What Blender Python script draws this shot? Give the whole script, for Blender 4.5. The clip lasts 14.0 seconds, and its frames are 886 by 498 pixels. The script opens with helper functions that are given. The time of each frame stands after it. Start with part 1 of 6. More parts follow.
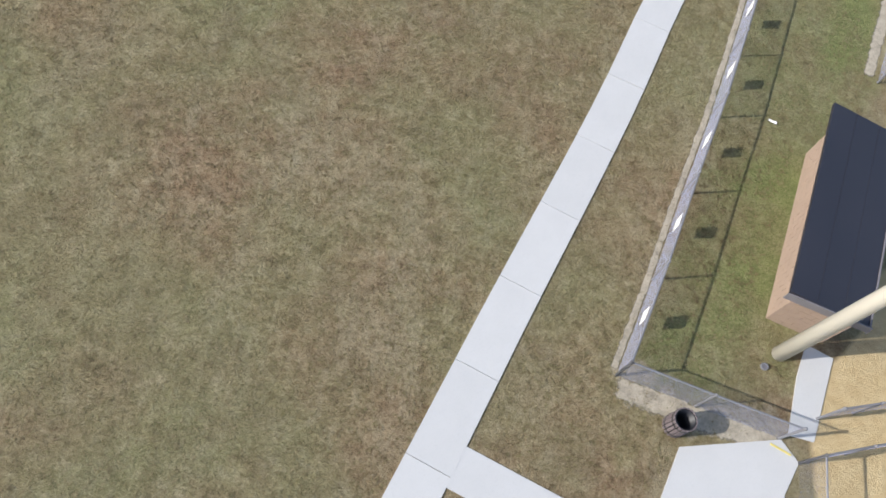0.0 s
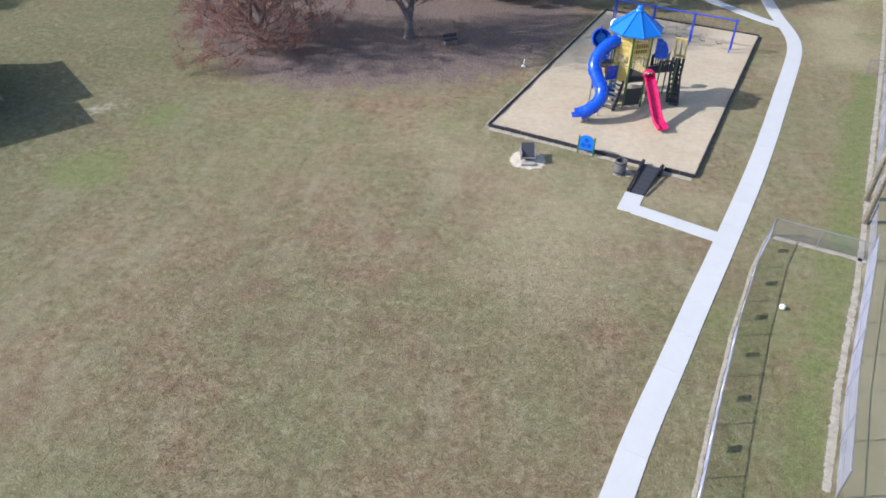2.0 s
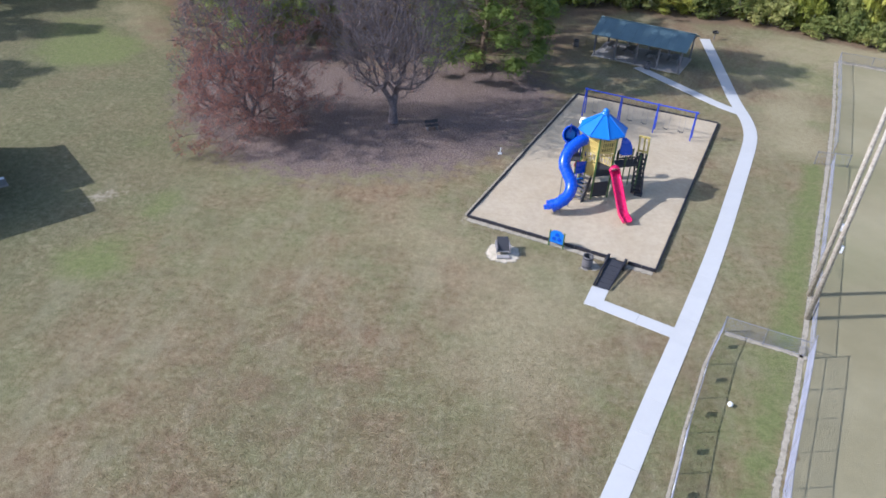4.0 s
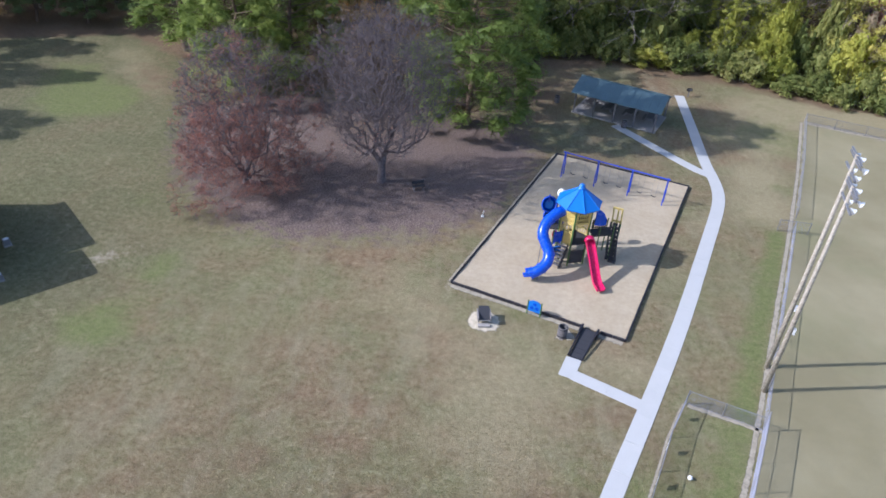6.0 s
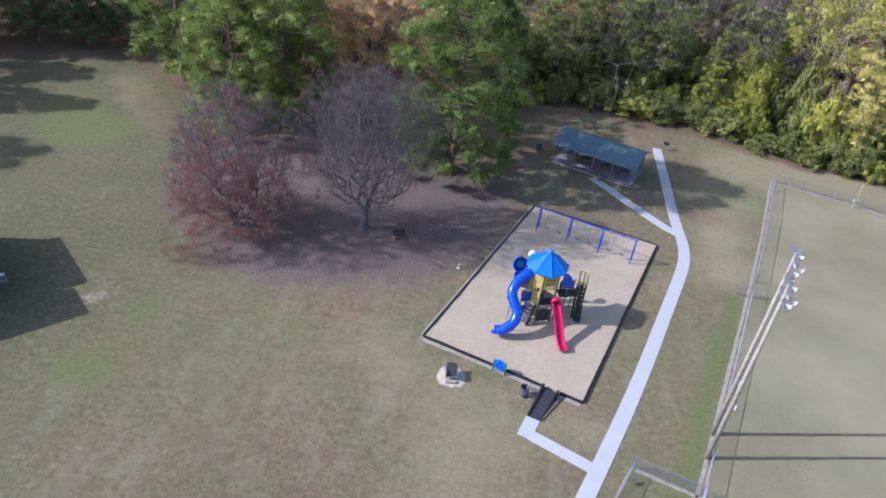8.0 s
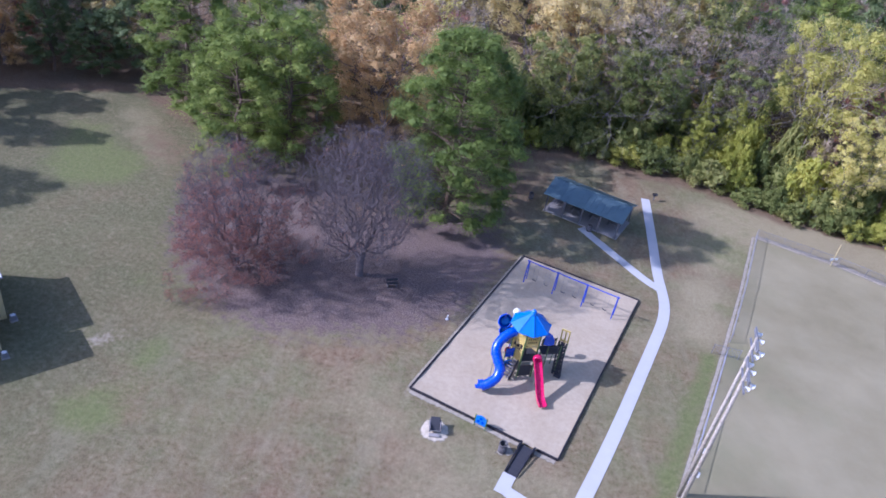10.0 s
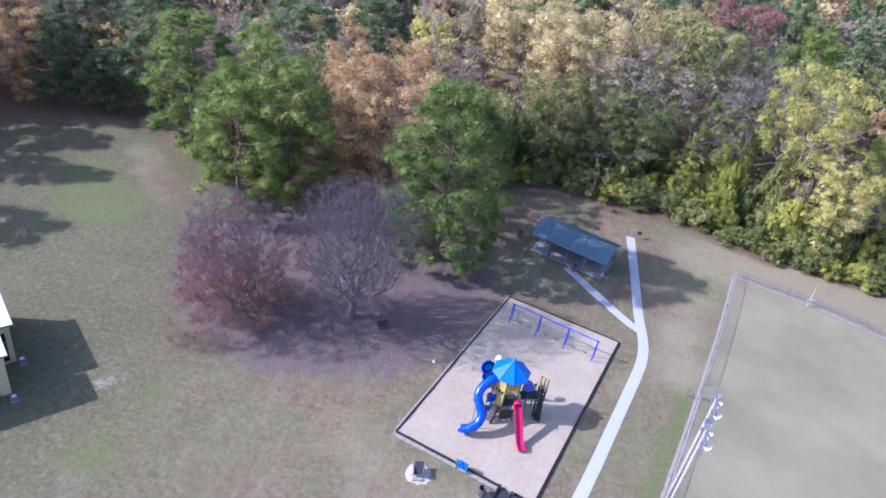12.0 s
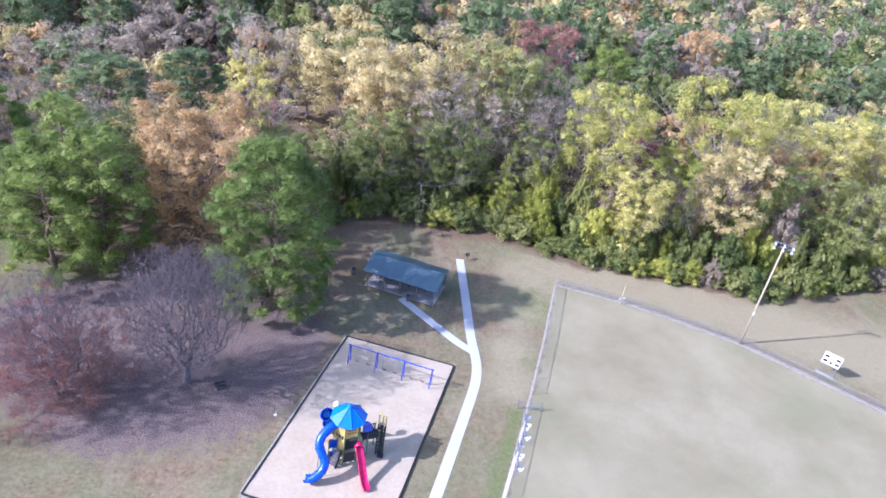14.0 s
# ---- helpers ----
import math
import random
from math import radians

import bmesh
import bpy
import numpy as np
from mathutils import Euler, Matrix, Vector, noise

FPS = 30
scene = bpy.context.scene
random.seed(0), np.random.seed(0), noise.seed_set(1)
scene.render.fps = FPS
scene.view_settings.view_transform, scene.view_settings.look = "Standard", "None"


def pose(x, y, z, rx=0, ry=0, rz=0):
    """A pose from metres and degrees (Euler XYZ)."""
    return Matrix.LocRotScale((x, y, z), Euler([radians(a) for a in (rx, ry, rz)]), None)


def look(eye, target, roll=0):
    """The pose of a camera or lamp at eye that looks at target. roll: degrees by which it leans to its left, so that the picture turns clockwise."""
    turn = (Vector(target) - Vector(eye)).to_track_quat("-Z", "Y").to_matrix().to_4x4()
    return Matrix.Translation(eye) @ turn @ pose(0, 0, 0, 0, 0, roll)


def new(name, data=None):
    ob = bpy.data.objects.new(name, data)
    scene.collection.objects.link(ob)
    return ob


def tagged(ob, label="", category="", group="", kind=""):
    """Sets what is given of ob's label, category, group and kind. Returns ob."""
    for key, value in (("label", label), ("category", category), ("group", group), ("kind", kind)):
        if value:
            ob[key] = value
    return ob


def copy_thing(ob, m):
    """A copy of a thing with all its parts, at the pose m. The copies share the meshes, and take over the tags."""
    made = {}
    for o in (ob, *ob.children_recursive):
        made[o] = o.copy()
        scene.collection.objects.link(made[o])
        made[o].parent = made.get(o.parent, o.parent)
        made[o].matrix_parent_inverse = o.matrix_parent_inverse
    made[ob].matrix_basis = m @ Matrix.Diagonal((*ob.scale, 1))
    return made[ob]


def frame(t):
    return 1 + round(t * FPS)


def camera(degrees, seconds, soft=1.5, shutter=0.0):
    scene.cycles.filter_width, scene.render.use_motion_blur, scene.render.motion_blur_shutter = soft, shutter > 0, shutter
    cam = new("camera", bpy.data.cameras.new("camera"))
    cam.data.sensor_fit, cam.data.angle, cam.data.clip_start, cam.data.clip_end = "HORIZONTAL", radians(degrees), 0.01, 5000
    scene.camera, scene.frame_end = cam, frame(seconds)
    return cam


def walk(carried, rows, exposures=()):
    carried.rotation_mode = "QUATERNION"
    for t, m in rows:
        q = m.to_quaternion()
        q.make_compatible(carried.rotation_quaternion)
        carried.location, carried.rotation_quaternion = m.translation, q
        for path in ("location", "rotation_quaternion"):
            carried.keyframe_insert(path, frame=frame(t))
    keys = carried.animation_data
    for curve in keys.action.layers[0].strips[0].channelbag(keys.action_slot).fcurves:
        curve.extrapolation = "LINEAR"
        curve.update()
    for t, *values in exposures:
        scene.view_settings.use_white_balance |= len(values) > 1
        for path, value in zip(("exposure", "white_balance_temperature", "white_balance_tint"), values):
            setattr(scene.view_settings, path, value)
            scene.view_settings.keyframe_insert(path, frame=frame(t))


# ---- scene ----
cam = camera(63.0, 14.0, 1.7)
# seconds, eye x, y, z in metres, yaw, pitch and roll in degrees
PATH = [
    (0.0, -1.03, -0.40, 17.32, -6.75, -64.76, 13.49),
    (0.5, -0.59, -0.75, 18.89, -0.72, -61.54, 8.25),
    (1.0, 0.09, -0.98, 20.17, 4.93, -54.68, 4.82),
    (1.5, 0.25, -1.32, 21.72, 6.93, -45.81, 1.54),
    (2.0, 0.35, -2.03, 23.69, 6.78, -37.59, 1.05),
    (2.5, 0.41, -2.09, 25.18, 6.38, -37.92, 1.07),
    (3.0, 0.51, -2.25, 26.46, 5.86, -37.04, 1.44),
    (5.5, -0.32, -2.86, 33.01, 3.46, -34.33, 4.08),
    (6.0, -0.20, -2.88, 34.37, 3.22, -34.31, 4.36),
    (6.5, 0.11, -2.97, 35.78, 3.35, -34.13, 4.47),
    (7.0, 0.28, -3.00, 37.26, 2.80, -34.26, 5.39),
    (7.5, 0.44, -3.07, 38.66, 2.43, -34.12, 6.41),
    (8.0, 0.57, -3.14, 39.97, 2.29, -33.94, 7.65),
    (10.5, 0.74, -3.67, 47.00, 2.26, -33.19, 9.95),
    (11.0, 0.91, -3.84, 48.40, 2.26, -33.08, 10.07),
    (11.5, 1.15, -3.84, 49.91, 2.68, -33.13, 10.02),
    (12.0, 1.43, -3.94, 51.55, 2.59, -33.14, 10.27),
    (12.5, 1.81, -4.15, 53.30, 2.58, -33.48, 10.34),
    (13.0, 2.45, -4.60, 55.08, -0.26, -33.96, 10.30),
    (13.5, 3.30, -4.80, 56.44, -5.62, -32.40, 9.72),
    (14.0, 4.95, -4.40, 57.32, -9.72, -30.74, 9.90),
]
EXPOSURES = [(0.0, 0.32, 6500, 9), (1.5, 0.42, 6300, 10), (2.0, 0.48, 6050, 11), (8.0, 0.29, 5560, 18), (10.5, 0.42, 5150, 31), (12.5, 0.74, 5170, 29), (14.0, 0.97, 5230, 27)]
walk(cam, [(t, pose(x, y, z, 0, 0, yaw) @ pose(0, 0, 0, 90 + pitch) @ pose(0, 0, 0, 0, 0, roll)) for t, x, y, z, yaw, pitch, roll in PATH], EXPOSURES)

# ---- sky and sun ----
SUN_HIGH = 34.0
SHADE_X, SHADE_Y = 0.979, 0.205          # the way the shadows fall
world = bpy.data.worlds.new("world")
scene.world = world
world.use_nodes = True
wn = world.node_tree
sky = wn.nodes.new("ShaderNodeTexSky")
sky.sky_type, sky.sun_disc = "NISHITA", False
sky.sun_elevation, sky.sun_rotation = radians(SUN_HIGH), math.atan2(-SHADE_X, -SHADE_Y)
sky.air_density, sky.dust_density = 1.0, 1.5
wn.nodes["Background"].inputs["Strength"].default_value = 0.18
wn.links.new(sky.outputs["Color"], wn.nodes["Background"].inputs["Color"])
sun = new("sun", bpy.data.lights.new("sun", "SUN"))
sun.data.energy, sun.data.angle, sun.data.color = 4.3, radians(0.53), (1.0, 0.965, 0.92)
high = math.tan(radians(SUN_HIGH))
sun.matrix_world = look((-100 * SHADE_X, -100 * SHADE_Y, 100 * high), (0, 0, 0))

# ---- materials ----
def shader(name, rough=0.6, metal=0.0):
    m = bpy.data.materials.new(name)
    m.use_nodes = True
    b = m.node_tree.nodes["Principled BSDF"]
    b.inputs["Roughness"].default_value, b.inputs["Metallic"].default_value = rough, metal
    return m, m.node_tree, b


def link(nt, a, b):
    nt.links.new(a, b)


def coords(nt, kind="Object"):
    return nt.nodes.new("ShaderNodeTexCoord").outputs[kind]


def noise_of(nt, vec, scale, detail=4.0, rough=0.55):
    n = nt.nodes.new("ShaderNodeTexNoise")
    n.inputs["Scale"].default_value, n.inputs["Detail"].default_value, n.inputs["Roughness"].default_value = scale, detail, rough
    link(nt, vec, n.inputs["Vector"])
    return n.outputs["Fac"]


def ramp(nt, fac, stops):
    r = nt.nodes.new("ShaderNodeValToRGB")
    e = r.color_ramp.elements
    while len(e) < len(stops):
        e.new(0.5)
    for k, (p, c) in zip(e, stops):
        k.position, k.color = p, (*c, 1) if len(c) == 3 else c
    link(nt, fac, r.inputs["Fac"])
    return r.outputs["Color"]


def mixed(nt, fac, a, b, how="MIX"):
    m = nt.nodes.new("ShaderNodeMix")
    m.data_type, m.blend_type = "RGBA", how
    for sock, val in ((m.inputs[0], fac), (m.inputs[6], a), (m.inputs[7], b)):
        if isinstance(val, (int, float)):
            sock.default_value = val
        elif isinstance(val, tuple):
            sock.default_value = (*val, 1)
        else:
            link(nt, val, sock)
    return m.outputs[2]


def maths(nt, op, a, b, clamp=False):
    m = nt.nodes.new("ShaderNodeMath")
    m.operation, m.use_clamp = op, clamp
    for sock, val in zip(m.inputs, (a, b)):
        if isinstance(val, (int, float)):
            sock.default_value = val
        else:
            link(nt, val, sock)
    return m.outputs[0]


def bumped(nt, b, height, strength, distance):
    n = nt.nodes.new("ShaderNodeBump")
    n.inputs["Strength"].default_value, n.inputs["Distance"].default_value = strength, distance
    link(nt, height, n.inputs["Height"])
    link(nt, n.outputs["Normal"], b.inputs["Normal"])


def plain(name, colour, rough=0.5, metal=0.0, vary=0.15, scale=3.0, grain=60.0, bump=0.15, depth=0.004):
    """A painted, cast or sawn surface: one colour with soft stains, fine grain and a little relief."""
    m, nt, b = shader(name, rough, metal)
    v = coords(nt)
    big, fine = noise_of(nt, v, scale), noise_of(nt, v, grain, 3)
    dark = tuple(c * (1 - vary) for c in colour)
    pale = tuple(min(1, c * (1 + vary * 0.7) + vary * 0.015) for c in colour)
    c1 = mixed(nt, big, dark, pale)
    link(nt, mixed(nt, maths(nt, "MULTIPLY", fine, 0.35), c1, tuple(c * 0.82 for c in colour)), b.inputs["Base Color"])
    link(nt, maths(nt, "ADD", maths(nt, "MULTIPLY", big, 0.2), rough - 0.1), b.inputs["Roughness"])
    bumped(nt, b, fine, bump, depth)
    return m


def attribute(nt, name):
    a = nt.nodes.new("ShaderNodeAttribute")
    a.attribute_name = name
    return a.outputs["Fac"]


def soft_edge(nt, mask, vec, scale, amount, low=0.4, high=0.6):
    """A mask whose edge is broken up by noise."""
    n = maths(nt, "MULTIPLY", maths(nt, "SUBTRACT", noise_of(nt, vec, scale, 6, 0.65), 0.5), amount)
    s = maths(nt, "ADD", mask, n)
    return ramp(nt, s, [(low, (0, 0, 0)), (high, (1, 1, 1))])


def ground_material():
    m, nt, b = shader("dry_grass_ground", 0.95)
    b.inputs["Specular IOR Level"].default_value = 0.15
    v = coords(nt)
    fine, mid, wide = noise_of(nt, v, 11.0, 8, 0.75), noise_of(nt, v, 2.4, 8, 0.72), noise_of(nt, v, 0.16, 5, 0.6)
    dry = ramp(nt, mid, [(0.30, (0.105, 0.062, 0.036)), (0.45, (0.205, 0.137, 0.080)), (0.58, (0.275, 0.20, 0.122)), (0.72, (0.39, 0.312, 0.205))])
    lawn = ramp(nt, mid, [(0.30, (0.105, 0.097, 0.046)), (0.5, (0.19, 0.178, 0.088)), (0.72, (0.30, 0.28, 0.17))])
    turf = mixed(nt, ramp(nt, wide, [(0.38, (0, 0, 0)), (0.60, (1, 1, 1))]), dry, lawn)
    turf = mixed(nt, ramp(nt, noise_of(nt, v, 0.11, 7, 0.7), [(0.52, (0, 0, 0)), (0.66, (0.55, 0.55, 0.55))]), turf, mixed(nt, mid, (0.135, 0.078, 0.05), (0.29, 0.195, 0.13)))
    blotch = noise_of(nt, v, 0.6, 8, 0.68)
    turf = mixed(nt, ramp(nt, blotch, [(0.50, (0, 0, 0)), (0.70, (0.6, 0.6, 0.6))]), turf, (0.125, 0.088, 0.054))
    map_ = nt.nodes.new("ShaderNodeMapping")
    map_.inputs["Rotation"].default_value, map_.inputs["Scale"].default_value = (0, 0, 0.6), (1.0, 0.35, 1.0)
    link(nt, v, map_.inputs["Vector"])
    streak = noise_of(nt, map_.outputs["Vector"], 0.42, 9, 0.72)
    turf = mixed(nt, ramp(nt, streak, [(0.50, (0, 0, 0)), (0.68, (0.72, 0.72, 0.72))]), turf, (0.29, 0.255, 0.165))
    turf = mixed(nt, ramp(nt, noise_of(nt, v, 0.07, 4, 0.6), [(0.46, (0, 0, 0)), (0.64, (0.5, 0.5, 0.5))]), turf, mixed(nt, mid, (0.13, 0.128, 0.055), (0.25, 0.235, 0.122)))
    # greener grass to the left, with lens corner darkening put into its colour
    lush_vignette = soft_edge(nt, attribute(nt, "lush_vignette"), v, 0.22, 1.0, 0.25, 0.95)
    turf = mixed(nt, maths(nt, "MULTIPLY", lush_vignette, maths(nt, "MULTIPLY", noise_of(nt, v, 0.13, 6, 0.65), 1.65, True)), turf, ramp(nt, mid, [(0.3, (0.082, 0.084, 0.040)), (0.5, (0.13, 0.128, 0.062)), (0.7, (0.205, 0.195, 0.11))]))
    clump = noise_of(nt, v, 1.3, 9, 0.78)
    turf = mixed(nt, ramp(nt, clump, [(0.34, (0.6, 0.6, 0.6)), (0.47, (0, 0, 0))]), turf, mixed(nt, 0.55, turf, (0.055, 0.045, 0.022)))
    turf = mixed(nt, ramp(nt, clump, [(0.54, (0, 0, 0)), (0.68, (0.6, 0.6, 0.6))]), turf, mixed(nt, 0.7, turf, (0.42, 0.36, 0.235)))
    pale = soft_edge(nt, attribute(nt, "pale"), v, 0.35, 0.9, 0.3, 0.9)
    turf = mixed(nt, pale, turf, ramp(nt, mid, [(0.3, (0.255, 0.212, 0.12)), (0.7, (0.37, 0.318, 0.195))]))
    green = soft_edge(nt, attribute(nt, "green"), v, 0.5, 1.3, 0.35, 1.0)
    turf = mixed(nt, green, turf, ramp(nt, mid, [(0.3, (0.102, 0.124, 0.04)), (0.7, (0.205, 0.222, 0.085))]))
    leaf = soft_edge(nt, attribute(nt, "litter"), v, 1.1, 1.5, 0.3, 0.72)
    # leaf litter, its dark tones lowered to stand in for the bare trees' shadows
    litter = ramp(nt, noise_of(nt, v, 5.5, 9, 0.82), [(0.32, (0.058, 0.037, 0.034)), (0.46, (0.115, 0.08, 0.074)), (0.56, (0.24, 0.182, 0.17)), (0.68, (0.54, 0.46, 0.43))])
    litter = mixed(nt, ramp(nt, noise_of(nt, v, 0.55, 7, 0.7), [(0.50, (0, 0, 0)), (0.66, (0.5, 0.5, 0.5))]), litter, mixed(nt, mid, (0.085, 0.058, 0.046), (0.20, 0.14, 0.11)))
    turf = mixed(nt, leaf, turf, litter)
    wood = soft_edge(nt, attribute(nt, "forest"), v, 0.6, 0.7, 0.35, 0.65)
    turf = mixed(nt, wood, turf, ramp(nt, mid, [(0.3, (0.11, 0.073, 0.046)), (0.7, (0.24, 0.165, 0.105))]))
    bare = soft_edge(nt, attribute(nt, "sand"), v, 1.6, 1.0, 0.4, 0.62)
    turf = mixed(nt, bare, turf, ramp(nt, mid, [(0.3, (0.27, 0.225, 0.16)), (0.7, (0.44, 0.385, 0.29))]))
    straw = noise_of(nt, v, 34.0, 5, 0.8)
    turf = mixed(nt, ramp(nt, fine, [(0.34, (0.8, 0.8, 0.8)), (0.5, (0, 0, 0))]), turf, mixed(nt, 0.62, turf, (0.035, 0.024, 0.012)))
    turf = mixed(nt, ramp(nt, fine, [(0.54, (0, 0, 0)), (0.68, (0.7, 0.7, 0.7))]), turf, mixed(nt, 0.62, turf, (0.40, 0.34, 0.22)))
    turf = mixed(nt, ramp(nt, straw, [(0.36, (0.75, 0.75, 0.75)), (0.5, (0, 0, 0))]), turf, mixed(nt, 0.6, turf, (0.04, 0.028, 0.015)))
    turf = mixed(nt, ramp(nt, straw, [(0.53, (0, 0, 0)), (0.66, (0.7, 0.7, 0.7))]), turf, mixed(nt, 0.55, turf, (0.46, 0.40, 0.27)))
    field = soft_edge(nt, attribute(nt, "field"), v, 0.5, 0.25, 0.35, 0.65)
    outfield = mixed(nt, ramp(nt, noise_of(nt, v, 0.10, 7, 0.62), [(0.36, (0, 0, 0)), (0.64, (1, 1, 1))]), (0.215, 0.178, 0.10), (0.35, 0.30, 0.19))
    outfield = mixed(nt, ramp(nt, noise_of(nt, v, 0.055, 5, 0.6), [(0.50, (0, 0, 0)), (0.66, (0.6, 0.6, 0.6))]), outfield, (0.17, 0.185, 0.085))
    keep = turf
    turf = mixed(nt, field, turf, mixed(nt, maths(nt, "MULTIPLY", straw, 0.6), mixed(nt, maths(nt, "MULTIPLY", fine, 0.5), outfield, (0.17, 0.155, 0.085)), (0.33, 0.30, 0.19)))
    turf = mixed(nt, bare, turf, keep)
    clay = soft_edge(nt, attribute(nt, "clay"), v, 0.8, 0.25, 0.42, 0.58)
    turf = mixed(nt, clay, turf, ramp(nt, mid, [(0.3, (0.42, 0.31, 0.16)), (0.7, (0.55, 0.43, 0.25))]))
    link(nt, turf, b.inputs["Base Color"])
    bumped(nt, b, maths(nt, "ADD", fine, maths(nt, "MULTIPLY", mid, 0.6)), 0.9, 0.06)
    return m


def leaf_material(name, colours, rough=0.6, light=0.5, bright=1.32):
    """Foliage: every clump takes its own shade of the given colours, each tree a little of its own."""
    m, nt, b = shader(name, rough)
    b.inputs["Specular IOR Level"].default_value = 0.25
    geo = nt.nodes.new("ShaderNodeNewGeometry").outputs["Random Per Island"]
    own = nt.nodes.new("ShaderNodeObjectInfo").outputs["Random"]
    # bright lifts every leaf colour, painting in the pale veil of haze
    colours = [tuple(min(0.82, k * bright) for k in c) for c in colours]
    n = len(colours)
    patch = ramp(nt, noise_of(nt, coords(nt), 0.16, 3, 0.6), [(0.32, (0, 0, 0)), (0.68, (1, 1, 1))])
    shade = ramp(nt, maths(nt, "ADD", maths(nt, "MULTIPLY", geo, 0.34), maths(nt, "ADD", maths(nt, "MULTIPLY", own, 0.33), maths(nt, "MULTIPLY", patch, 0.33))), [((i + 0.5) / n, c) for i, c in enumerate(colours)])
    link(nt, shade, b.inputs["Base Color"])
    t = nt.nodes.new("ShaderNodeBsdfTranslucent")
    link(nt, shade, t.inputs["Color"])
    mix = nt.nodes.new("ShaderNodeMixShader")
    mix.inputs[0].default_value = light
    link(nt, b.outputs[0], mix.inputs[1])
    link(nt, t.outputs[0], mix.inputs[2])
    link(nt, mix.outputs[0], nt.nodes["Material Output"].inputs["Surface"])
    return m


def bark_material(name, dark, pale):
    m, nt, b = shader(name, 0.9)
    v = coords(nt)
    n = noise_of(nt, v, 5.0, 6, 0.65)
    link(nt, ramp(nt, n, [(0.3, dark), (0.7, pale)]), b.inputs["Base Color"])
    bumped(nt, b, noise_of(nt, v, 14.0, 4), 0.6, 0.02)
    return m


def concrete_material(name, tone, stain=0.25):
    m, nt, b = shader(name, 0.85)
    v = coords(nt)
    own = nt.nodes.new("ShaderNodeObjectInfo").outputs["Random"]
    big, fine = noise_of(nt, v, 0.9, 6, 0.65), noise_of(nt, v, 45.0, 4)
    c = mixed(nt, big, tuple(t * (1 - stain) for t in tone), tone)
    c = mixed(nt, maths(nt, "MULTIPLY", own, 0.22), c, tuple(t * 0.78 for t in tone))
    c = mixed(nt, ramp(nt, fine, [(0.55, (0, 0, 0)), (0.75, (0.4, 0.4, 0.4))]), c, tuple(t * 0.6 for t in tone))
    link(nt, c, b.inputs["Base Color"])
    bumped(nt, b, fine, 0.3, 0.004)
    return m


def mulch_material():
    m, nt, b = shader("wood_fibre_mulch", 0.95)
    v = coords(nt)
    big, mid, fine = noise_of(nt, v, 0.35, 5, 0.6), noise_of(nt, v, 2.5, 6, 0.7), noise_of(nt, v, 16.0, 6, 0.75)
    c = mixed(nt, big, (0.365, 0.288, 0.187), (0.515, 0.433, 0.318))
    c = mixed(nt, ramp(nt, mid, [(0.35, (0.3, 0.3, 0.3)), (0.6, (0, 0, 0))]), c, (0.26, 0.195, 0.13))
    c = mixed(nt, ramp(nt, fine, [(0.5, (0, 0, 0)), (0.75, (0.4, 0.4, 0.4))]), c, (0.58, 0.49, 0.40))
    link(nt, c, b.inputs["Base Color"])
    bumped(nt, b, fine, 0.8, 0.03)
    return m


def worn_earth(name, tone):
    """Trodden earth that thins out raggedly where its cover falls to nothing."""
    m, nt, b = shader(name, 0.95)
    v = coords(nt)
    big, fine = noise_of(nt, v, 2.2, 7, 0.7), noise_of(nt, v, 24.0, 5, 0.7)
    c = ramp(nt, big, [(0.3, tuple(t * 0.62 for t in tone)), (0.5, tone), (0.7, tuple(min(0.8, t * 1.25) for t in tone))])
    c = mixed(nt, ramp(nt, fine, [(0.35, (0.55, 0.55, 0.55)), (0.55, (0, 0, 0))]), c, tuple(t * 0.5 for t in tone))
    link(nt, c, b.inputs["Base Color"])
    bumped(nt, b, fine, 0.6, 0.02)
    cover = soft_edge(nt, attribute(nt, "cover"), v, 3.5, 1.5, 0.30, 0.62)
    mix, clear = nt.nodes.new("ShaderNodeMixShader"), nt.nodes.new("ShaderNodeBsdfTransparent")
    link(nt, cover, mix.inputs[0])
    link(nt, clear.outputs[0], mix.inputs[1])
    link(nt, b.outputs[0], mix.inputs[2])
    link(nt, mix.outputs[0], nt.nodes["Material Output"].inputs["Surface"])
    return m


M_GROUND = ground_material()
M_WALK = concrete_material("pale_concrete", (0.515, 0.51, 0.505), 0.16)
# weathered grey, darkened for the deep shade on the shelter floor
M_SLAB = concrete_material("weathered_shaded_concrete", (0.36, 0.335, 0.32), 0.3)
M_MULCH = mulch_material()
M_TIMBER = plain("black_plastic_edging", (0.016, 0.015, 0.022), 0.5)
M_RUBBER = plain("dark_rubber", (0.035, 0.035, 0.042), 0.7)
M_BLUE = plain("blue_plastic", (0.008, 0.075, 0.55), 0.26, vary=0.1, bump=0.03)
M_ROOFBLUE = plain("sky_blue_plastic", (0.012, 0.165, 0.60), 0.35, vary=0.12, bump=0.03)
M_RED = plain("red_plastic", (0.58, 0.010, 0.10), 0.28, vary=0.12, bump=0.03)
M_YELLOW = plain("tan_yellow_plastic", (0.60, 0.46, 0.15), 0.45, vary=0.15, bump=0.03)
M_GREENPOST = plain("green_painted_post", (0.07, 0.14, 0.04), 0.4, vary=0.2)
M_BLUEPOST = plain("blue_painted_steel", (0.02, 0.06, 0.48), 0.35, vary=0.15)
M_STEEL = plain("galvanised_steel", (0.23, 0.23, 0.25), 0.55, 0.4, vary=0.2)
M_WIRE = plain("galvanised_wire", (0.23, 0.24, 0.32), 0.7, 0.0, vary=0.1)
